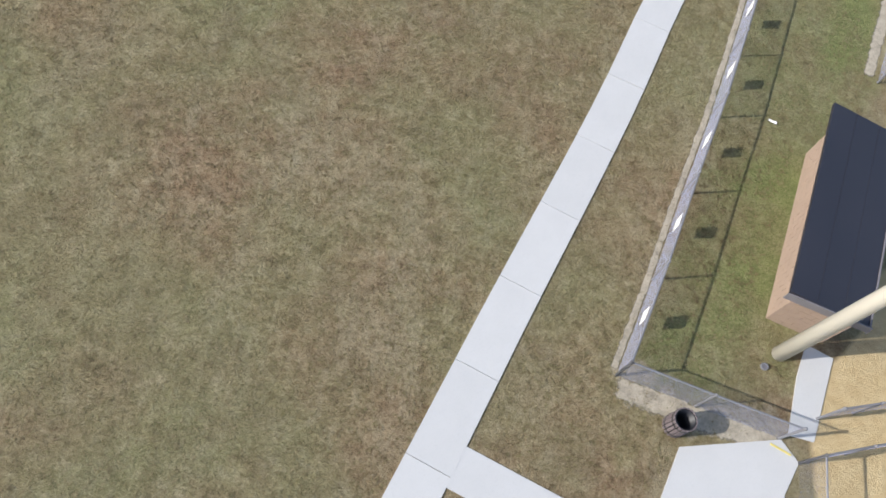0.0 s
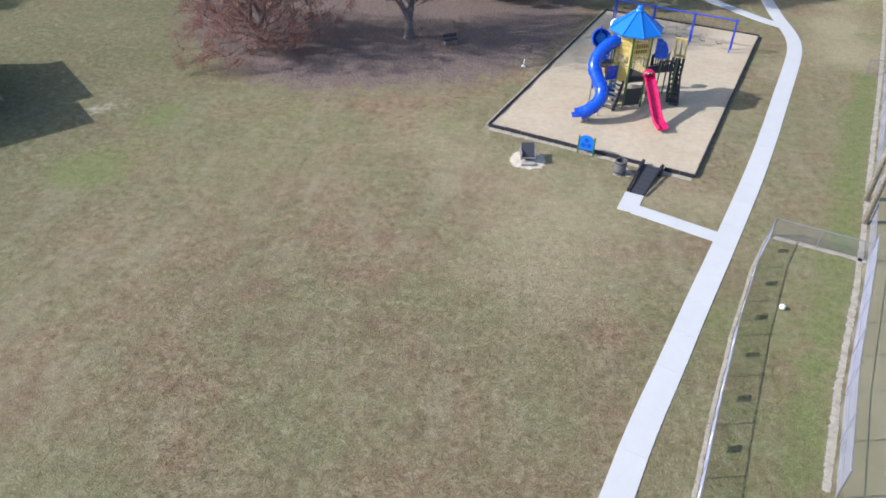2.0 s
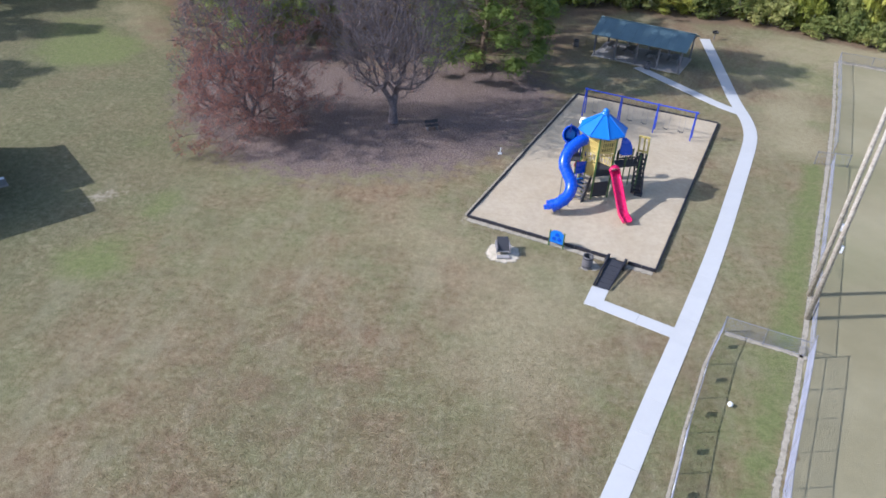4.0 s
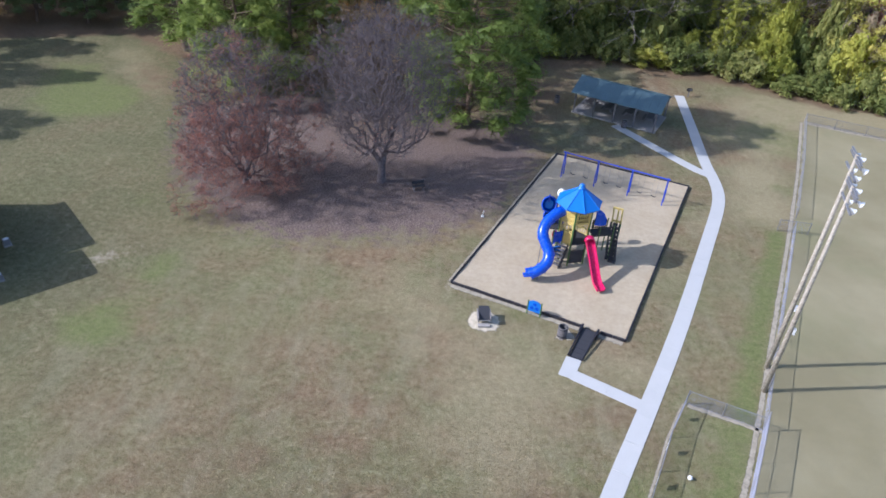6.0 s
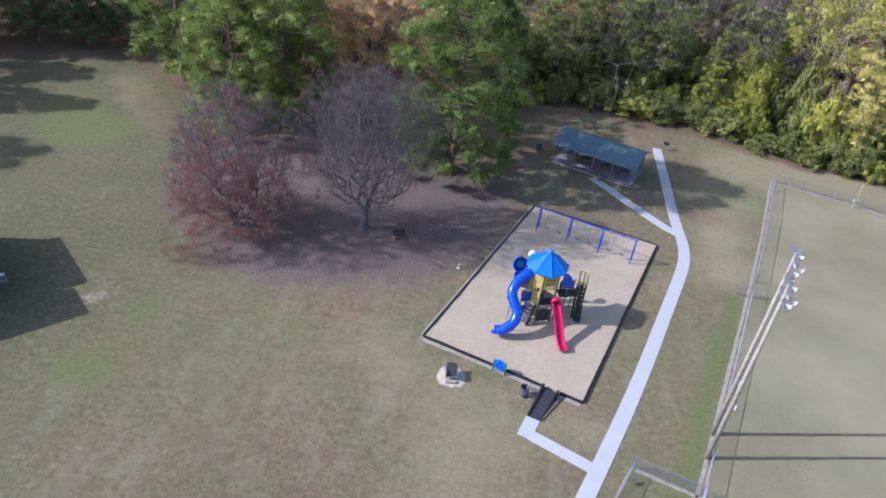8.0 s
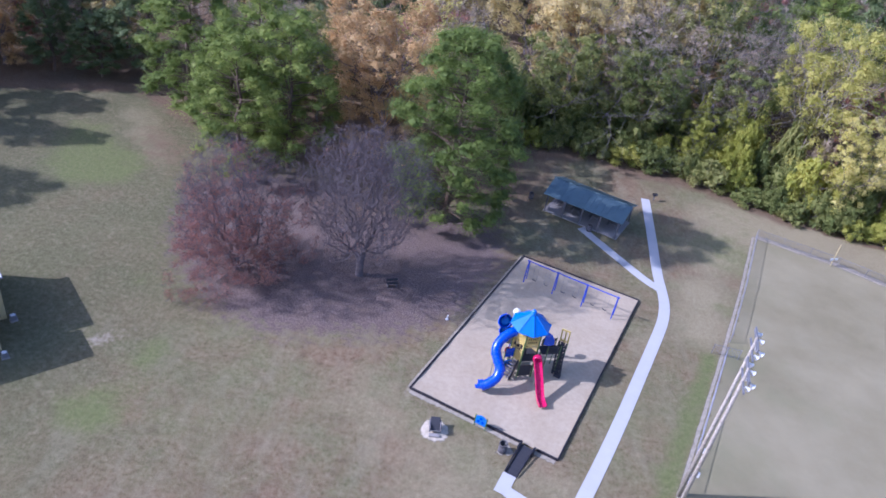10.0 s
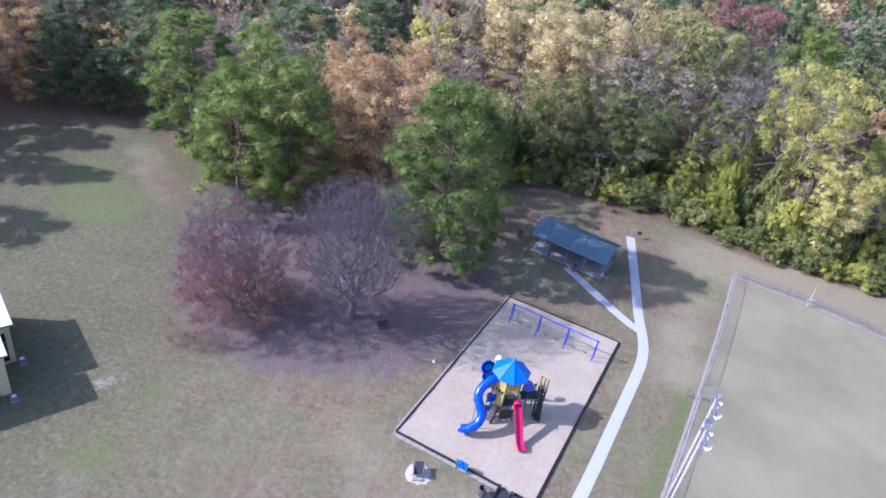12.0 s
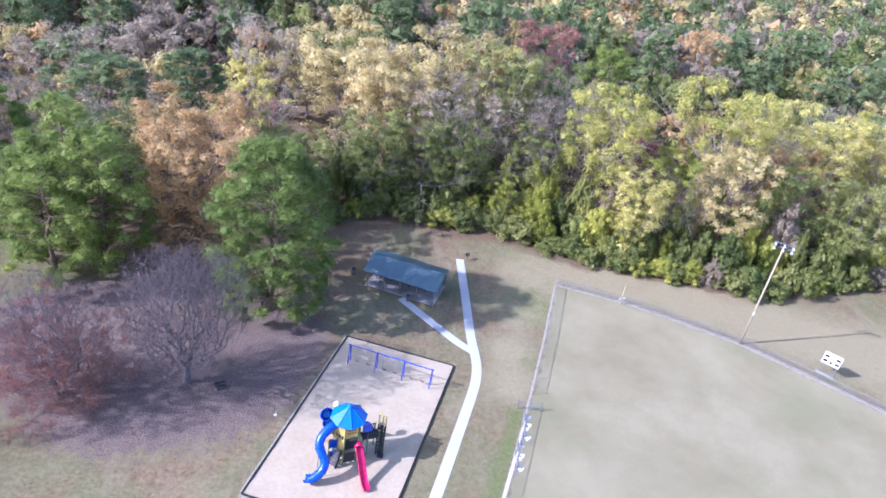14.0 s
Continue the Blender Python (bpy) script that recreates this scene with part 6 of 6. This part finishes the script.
# ---- the open shelter ----
def build_shelter():
    ang = math.degrees(math.atan2(74.9 - 79.2, 19.0 - 8.9))
    cx, cy = 15.0, 79.75
    s = base("picnic_shelter", cx, cy, ang, "open picnic shelter with a green metal gable roof on posts", "shelter")
    L, W = 5.35, 3.0
    bm = bmesh.new()
    plate(bm, [(-L + 0.3, -W + 0.3), (L - 0.3, -W + 0.3), (L - 0.3, W - 0.2), (-L + 0.3, W - 0.2)], -0.05, 0.14)
    part("floor_slab", bm, M_SLAB, s)
    for sgn in (-1, 1):
        roof = base("roof_slope", 0, 0)
        roof.parent = s
        k = 14
        for i in range(k):
            x0, x1 = -L + 2 * L * i / k, -L + 2 * L * (i + 1) / k - 0.012
            bm = bmesh.new()
            v = []
            for x in (x0, x1):
                v += [bm.verts.new((x, sgn * (W + 0.15), 2.62)), bm.verts.new((x, 0.0, 3.75)), bm.verts.new((x, 0.0, 3.69)), bm.verts.new((x, sgn * (W + 0.15), 2.56))]
            for f in ((0, 1, 5, 4), (2, 3, 7, 6), (0, 4, 7, 3), (0, 3, 2, 1), (4, 5, 6, 7)):
                bm.faces.new([v[j] for j in f])
            bmesh.ops.recalc_face_normals(bm, faces=bm.faces[:])
            part("roof_sheet", bm, M_GREENROOF, roof)
            bm = bmesh.new()
            tube(bm, [(x1, sgn * (W + 0.16), 2.635), (x1, 0, 3.77)], 0.022, 5)
            part("standing_seam", bm, M_GREENROOF, roof)
    bm = bmesh.new()
    tube(bm, [(-L - 0.02, 0, 3.77), (L + 0.02, 0, 3.77)], 0.07, 8)
    part("ridge_cap", bm, M_GREENROOF, s)
    for i in range(5):
        x = -L + 0.5 + (2 * L - 1.0) * i / 4
        for y in (-W + 0.35, W - 0.35):
            bm = bmesh.new()
            box(bm, x - 0.08, y - 0.08, 0.1, x + 0.08, y + 0.08, 2.72, 0.012)
            part("post", bm, M_GREYPAINT, s)
        bm = bmesh.new()
        for sgn in (-1, 1):
            tube(bm, [(x, sgn * (W - 0.1), 2.58), (x, 0, 3.62)], 0.06, 4)
        tube(bm, [(x, -W + 0.1, 2.6), (x, W - 0.1, 2.6)], 0.06, 4)
        part("truss", bm, M_GREYPAINT, s)
    for y in (-W + 0.35, W - 0.35):
        bm = bmesh.new()
        box(bm, -L + 0.3, y - 0.05, 2.5, L - 0.3, y + 0.05, 2.68, 0.01)
        part("beam", bm, M_GREYPAINT, s)
    m = pose(cx, cy, 0, 0, 0, ang)
    first = None
    for x in (-3.7, -1.3, 1.3, 3.7):
        if first is None:
            first = base("picnic_table", 0, 0, 0, "grey picnic table with two fixed benches under the shelter", "picnic table", "picnic tables in the shelter")
            for nm, x0, y0, z0, x1, y1, z1 in (("tabletop", -0.38, -0.95, 0.72, 0.38, 0.95, 0.77), ("bench", -0.82, -0.95, 0.43, -0.55, 0.95, 0.47), ("bench", 0.55, -0.95, 0.43, 0.82, 0.95, 0.47)):
                bm = bmesh.new()
                box(bm, x0, y0, z0, x1, y1, z1, 0.015)
                part(nm, bm, M_GREYPAINT, first)
            for y in (-0.7, 0.7):
                for sg in (-1, 1):
                    bm = bmesh.new()
                    tube(bm, [(sg * 0.25, y, 0.72), (sg * 0.6, y, 0.0)], 0.035, 6)
                    part("leg", bm, M_STEEL, first)
                bm = bmesh.new()
                tube(bm, [(-0.75, y, 0.42), (0.75, y, 0.42)], 0.03, 6)
                part("brace", bm, M_STEEL, first)
            first.matrix_basis = m @ pose(x, 0.1, 0.14)
        else:
            copy_thing(first, m @ pose(x, 0.1, 0.14, 0, 0, random.uniform(-4, 4)))


build_shelter()
slat_bin("slatted_bin", 15.2, 76.2, 0.32, 0.9, "dark round litter bin in front of the shelter", mat=M_GREYPAINT)
slat_bin("slatted_bin", 7.6, 81.8, 0.32, 0.9, "dark round litter bin on the lawn beside the shelter", mat=M_GREYPAINT)


def build_grill():
    g = base("park_grill", 24.7, 88.0, 20, "small steel park grill on a post beside the footpath end", "grill")
    bm = bmesh.new()
    tube(bm, [(0, 0, 0), (0, 0, 0.8)], 0.05, 8)
    part("post", bm, M_STEEL, g)
    bm = bmesh.new()
    box(bm, -0.3, -0.22, 0.8, 0.3, 0.22, 0.84)
    box(bm, -0.3, 0.18, 0.84, 0.3, 0.22, 1.08)
    box(bm, -0.3, -0.22, 0.84, -0.26, 0.22, 1.08)
    box(bm, 0.26, -0.22, 0.84, 0.3, 0.22, 1.08)
    part("firebox", bm, M_BLACK, g)
    bm = bmesh.new()
    for i in range(9):
        x = -0.26 + 0.52 * i / 8
        tube(bm, [(x, -0.24, 0.98), (x, 0.18, 0.98)], 0.008, 4)
    part("grate", bm, M_STEEL, g)


build_grill()


# ---- the low building at the lawn's edge ----
def build_hall():
    turn = math.degrees(math.atan2(-0.70, 0.71))

    def block(name, x, y, length, depth, hgt, label, openings):
        b = base(name, x, y, turn, label, "building")
        for nm, x0, y0, x1, y1 in (("back_wall", -length, -depth, -length + 0.25, 0), ("end_wall", -length + 0.25, -0.25, 0, 0), ("end_wall", -length + 0.25, -depth, 0, -depth + 0.25)):
            bm = bmesh.new()
            box(bm, x0, y0, -0.1, x1, y1, hgt)
            part(nm, bm, M_BEIGE, b, "beige painted wall")
        front = base("front_wall", 0, 0)
        front.parent = b
        tagged(front, "beige painted wall with dark openings")

        def panel(y0, y1, z0, z1):
            bm = bmesh.new()
            box(bm, -0.25, y0, z0, 0, y1, z1)
            part("wall_panel", bm, M_BEIGE, front)
        edge = -0.25
        for y0, y1, z0, z1, rows, cols in openings:
            panel(y1, edge, -0.1, hgt)
            if z0 > 0.05:
                panel(y0, y1, -0.1, z0)
            panel(y0, y1, z1, hgt)
            edge = y0
        panel(-depth + 0.25, edge, -0.1, hgt)
        for y0, y1, z0, z1, rows, cols in openings:
            w = base("window" if z0 > 0.05 else "doorway", 0, 0)
            w.parent = b
            for i in range(cols):
                for j in range(rows):
                    a0, a1 = y0 + (y1 - y0) * i / cols, y0 + (y1 - y0) * (i + 1) / cols
                    c0, c1 = z0 + (z1 - z0) * j / rows, z0 + (z1 - z0) * (j + 1) / rows
                    bm = bmesh.new()
                    box(bm, -0.14, a0 + 0.03, c0 + 0.03, -0.11, a1 - 0.03, c1 - 0.03)
                    part("pane", bm, M_PANE, w, "dark glass pane")
            bm = bmesh.new()
            for i in range(cols + 1):
                q = y0 + (y1 - y0) * i / cols
                box(bm, -0.16, max(y0, q - 0.035), z0, -0.06, min(y1, q + 0.035), z1)
            for j in range(rows + 1):
                q = z0 + (z1 - z0) * j / rows
                box(bm, -0.155, y0, max(z0, q - 0.035), -0.065, y1, min(z1, q + 0.035))
            part("frame", bm, M_GREYPAINT, w)
        bm = bmesh.new()
        box(bm, -length - 0.3, -depth - 0.3, hgt, 0.3, 0.3, hgt + 0.2, 0.03)
        part("roof", bm, M_WHITE, b, "flat white roof with a thin edge")
        for nm, x0, y0, x1, y1 in (("fascia", 0.302, -depth - 0.3, 0.35, 0.35), ("fascia", -length - 0.3, 0.302, 0.30, 0.35)):
            bm = bmesh.new()
            box(bm, x0, y0, hgt + 0.02, x1, y1, hgt + 0.18)
            part(nm, bm, M_GREYPAINT, b)
        return b
    block("hall", -38.0, 41.4, 7.3, 12.0, 4.45, "low beige building with a flat white roof and dark windows", [(-3.0, -0.45, 0.25, 3.6, 3, 2), (-6.8, -4.2, 0.9, 3.4, 1, 2), (-10.4, -7.8, 0.9, 3.4, 1, 2)])
    block("hall_wing", -36.0, 37.7, 3.2, 12.0, 4.5, "low beige building wing with a flat white roof", [(-3.5, -0.85, 0.0, 2.85, 1, 2), (-8.0, -5.2, 0.9, 3.0, 1, 2)])
    for x, y, s in ((-37.35, 41.35, 0.62), (-35.25, 37.0, 0.6)):
        a = base("air_conditioner", x, y, turn, "grey outdoor air conditioning unit beside the wall", "air conditioner")
        bm = bmesh.new()
        box(bm, -0.4 * s, -0.4 * s, 0.1, 0.4 * s, 0.4 * s, 0.95 * s, 0.03)
        part("casing", bm, M_STEEL, a)
        bm = bmesh.new()
        lathe(bm, [(0.0, 0.955 * s), (0.30 * s, 0.955 * s), (0.32 * s, 0.98 * s), (0.34 * s, 0.955 * s)], 16)
        part("fan_guard", bm, M_LAMP, a)
        bm = bmesh.new()
        box(bm, -0.5 * s, -0.5 * s, -0.03, 0.5 * s, 0.5 * s, 0.1, 0.01)
        part("pad", bm, M_SLAB, a)


build_hall()


# ---- the dugout ----
def build_dugout():
    ang = math.degrees(math.atan2(12.65 - 6.8, 10.1 - 8.2))
    d = base("dugout", 8.2, 6.8, ang, "block-walled dugout with a dark flat sloping roof", "dugout")
    n, w = math.hypot(12.65 - 6.8, 10.1 - 8.2), 2.1
    # roof: high at the lawn side, lower at the field side
    bm = bmesh.new()
    v = [bm.verts.new(p) for p in ((0, 0, 2.12), (n, 0, 2.12), (n, -w, 1.85), (0, -w, 1.85), (0, 0, 2.0), (n, 0, 2.0), (n, -w, 1.73), (0, -w, 1.73))]
    for f in ((0, 1, 2, 3), (7, 6, 5, 4), (0, 4, 5, 1), (1, 5, 6, 2), (2, 6, 7, 3), (3, 7, 4, 0)):
        bm.faces.new([v[i] for i in f])
    bmesh.ops.recalc_face_normals(bm, faces=bm.faces[:])
    roof = part("roof", bm, M_SHINGLE, d, "dark membrane roof")
    for i in range(1, 3):
        bm = bmesh.new()
        tube(bm, [(0, -w * i / 3, 2.121 - 0.09 * i), (n, -w * i / 3, 2.121 - 0.09 * i)], 0.012, 5)
        part("seam", bm, M_SHINGLE, roof)
    bm = bmesh.new()
    box(bm, -0.03, -w - 0.04, 1.70, n + 0.03, -w - 0.003, 1.875)
    part("fascia", bm, M_GREYPAINT, d)
    bm = bmesh.new()
    box(bm, -0.035, -w, 1.75, -0.003, 0.0, 2.02)
    part("end_fascia", bm, M_GREYPAINT, d)
    # block walls in courses
    for course in range(9):
        z = course * 0.205
        k = 15
        off = 0.2 if course % 2 else 0.0
        for i in range(k):
            x0 = 0.25 + i * 0.4 - off + 0.01
            x1 = min(n - 0.15, x0 + 0.385)
            x0 = max(0.25, x0)
            if x1 - x0 < 0.08:
                continue
            bm = bmesh.new()
            box(bm, x0, -0.62, z, x1, -0.42, z + 0.197)
            part("block", bm, M_BRICK, d)
        cuts = [-0.625, -1.025, -1.425, -w + 0.1] if course % 2 else [-0.625, -0.825, -1.225, -1.625, -w + 0.1]
        for y0, y1 in zip(cuts, cuts[1:]):
            y1 += 0.012
            for x in (0.25, n - 0.35):
                bm = bmesh.new()
                box(bm, x, y1, z, x + 0.2, y0, z + 0.197)
                part("block", bm, M_BRICK, d)
    for x in (0.4, n / 2, n - 0.4):
        bm = bmesh.new()
        tube(bm, [(x, -w + 0.15, 0), (x, -w + 0.15, 1.8)], 0.045, 8)
        part("post", bm, M_STEEL, d)
    bm = bmesh.new()
    box(bm, 0.6, -1.1, 0.42, n - 0.6, -0.75, 0.47, 0.01)
    part("bench", bm, M_GREYPAINT, d)


build_dugout()


def slab(name, outline, label, mat=None, top=0.03):
    bm = bmesh.new()
    plate(bm, outline, -0.06, top)
    o = new(name, mesh_of(bm, name, mat or M_WALK))
    tagged(o, label, "slab", kind="structure")


slab("slab_gate", [(6.15, 3.25), (8.75, 3.72), (9.15, 3.2), (8.7, 2.4), (8.3, -1.5), (4.3, -1.5), (5.4, 1.4)], "pale concrete slab beside the ball field gate")
slab("slab_dugout", [(8.95, 3.85), (9.6, 3.75), (10.4, 6.0), (9.7, 6.3), (9.35, 5.4)], "pale concrete strip beside the dugout", top=0.034)
slab("threshold", [(8.45, 3.56), (8.95, 3.34), (8.97, 3.385), (8.47, 3.605)], "yellow painted concrete threshold at the gate", M_YELLOWPAINT, 0.05)
fence("field_fence", [(9.75, 4.35), (11.7, 4.85), (13.6, 5.3)], 1.2, 1.3, "galvanised chain-link fence in front of the dugout")
fence("field_fence", [(9.15, 3.2), (9.0, 1.9), (8.7, 0.2)], 1.2, 1.3, "galvanised chain-link fence beside the slab")
fence("field_fence", [(9.15, 3.2), (11.6, 3.9), (13.8, 4.5)], 1.2, 1.4, "galvanised chain-link fence at the clay infield")


def small_things():
    r = base("manhole_ring", 8.5, 5.55, 0, "small grey metal ground cap in the grass", "ground cap")
    bm = bmesh.new()
    lathe(bm, [(0.04, 0.05), (0.06, 0.05), (0.065, 0.07), (0.095, 0.07), (0.10, 0.0)], 16)
    part("rim", bm, M_STEEL, r)
    bm = bmesh.new()
    lathe(bm, [(0.0, 0.052), (0.06, 0.052)], 16)
    part("lid", bm, M_GREYPAINT, r)
    bm = bmesh.new()
    bmesh.ops.create_icosphere(bm, subdivisions=3, radius=0.15)
    o = new("white_ball", mesh_of(bm, "white_ball", M_WHITE, True))
    tagged(o, "white ball lying in the grass beside the fence", "ball").location = (13.75, 26.2, 0.14)
    bm = bmesh.new()
    bmesh.ops.create_grid(bm, x_segments=5, y_segments=4, size=0.10)
    for v in bm.verts:
        v.co.z = 0.05 + 0.05 * noise.noise(v.co * 9) + 0.02 * math.sin(v.co.x * 20)
    bmesh.ops.solidify(bm, geom=bm.faces[:], thickness=0.004)
    o = new("paper_scrap", mesh_of(bm, "paper_scrap", M_WHITE))
    tagged(o, "crumpled white paper scrap lying in the grass", "litter").matrix_basis = pose(9.5, 13.35, 0.01, 0, 0, -30) @ Matrix.Diagonal((1.3, 0.4, 0.8, 1))
    # foul post
    f = base("foul_post", 46.6, 79.2, 20, "pale yellow foul post with two white plates at the outfield fence", "post")
    bm = bmesh.new()
    tube(bm, [(0, 0, -0.05), (0, 0, 3.2)], 0.06, 10)
    part("shaft", bm, M_BEIGE, f)
    for x in (-0.36, 0.36):
        bm = bmesh.new()
        box(bm, x - 0.25, -0.13, 0.95, x + 0.25, -0.09, 1.28, 0.01)
        part("plate", bm, M_WHITE, f, "white plate")
    # low bench and a marker on the leaf litter
    f = base("park_bench", -6.35, 56.9, 25, "small dark bench standing on leaf litter beside the bare tree", "bench")
    for y, z0, z1, d in ((0.0, 0.40, 0.45, 0.2), (0.24, 0.55, 0.85, 0.025)):
        bm = bmesh.new()
        box(bm, -0.6, y - d, z0, 0.6, y + d, z1, 0.012)
        part("seat" if z0 < 0.5 else "backrest", bm, M_RUBBER, f)
    for x in (-0.45, 0.45):
        bm = bmesh.new()
        box(bm, x - 0.04, -0.2, -0.02, x + 0.04, 0.26, 0.40, 0.01)
        part("leg", bm, M_GREYPAINT, f)
    f = base("marker_post", 0.0, 53.3, 0, "short white marker post on a small base in the grass", "post")
    bm = bmesh.new()
    tube(bm, [(0, 0, 0), (0.05, 0, 0.6)], 0.04, 8)
    part("shaft", bm, M_WHITE, f)
    bm = bmesh.new()
    box(bm, -0.16, -0.12, -0.02, 0.15, 0.12, 0.09, 0.03)
    part("foot", bm, M_WHITE, f)


small_things()


def build_scoreboard():
    a = math.degrees(math.atan2(65.32 - 66.76, 72.79 - 71.33))
    s = base("scoreboard", 72.05, 66.05, a, "white scoreboard with black number windows on two posts", "scoreboard")
    bm = bmesh.new()
    box(bm, -1.15, -0.12, 1.75, 1.15, 0.12, 3.5, 0.03)
    part("board", bm, M_WHITE, s, "white board")
    for x, z in ((-0.75, 2.95), (-0.75, 2.25), (0.0, 2.15), (0.75, 2.95), (0.75, 2.25)):
        bm = bmesh.new()
        w = 0.28 if x else 0.16
        box(bm, x - w, -0.135, z - 0.17, x + w, -0.122, z + 0.17)
        part("number_window", bm, M_BLACK, s)
    for x in (-0.95, 0.95):
        bm = bmesh.new()
        tube(bm, [(x, 0, -0.05), (x, 0, 1.8)], 0.07, 8)
        part("post", bm, M_STEEL, s)
    bm = bmesh.new()
    box(bm, -1.2, -0.25, 0, 1.2, 0.25, 0.12, 0.02)
    part("kerb", bm, M_SLAB, s)


build_scoreboard()


def far_house(x, y, turn, w, d, label, roofmat, wallmat):
    h = base("house", x, y, turn, label, "house", "houses beyond the wood")
    bm = bmesh.new()
    box(bm, -w / 2, -d / 2, -0.1, w / 2, d / 2, 3.0)
    part("wall", bm, wallmat, h)
    bm = bmesh.new()
    v = [bm.verts.new(p) for p in ((-w / 2 - 0.5, -d / 2 - 0.5, 2.9), (w / 2 + 0.5, -d / 2 - 0.5, 2.9), (w / 2 + 0.5, d / 2 + 0.5, 2.9), (-w / 2 - 0.5, d / 2 + 0.5, 2.9), (-w / 2 - 0.5, 0, 5.4), (w / 2 + 0.5, 0, 5.4))]
    for f in ((0, 1, 5, 4), (2, 3, 4, 5), (0, 4, 3), (1, 2, 5), (3, 2, 1, 0)):
        bm.faces.new([v[i] for i in f])
    part("roof", bm, roofmat, h)
    for x0 in (-w / 3, 0, w / 3):
        bm = bmesh.new()
        box(bm, x0 - 0.6, -d / 2 - 0.04, 1.0, x0 + 0.6, -d / 2 + 0.02, 2.3)
        part("window", bm, M_BLACK, h)


for x, y, a in ((104, 186, 20), (136, 226, -15), (160, 240, 30), (82, 205, 5), (150, 200, 60), (-95, 190, 10), (180, 270, 10), (120, 260, 40)):
    far_house(x, y, a, 15, 9, "distant single-storey house with a grey gable roof", M_GREYPAINT, M_WHITE)
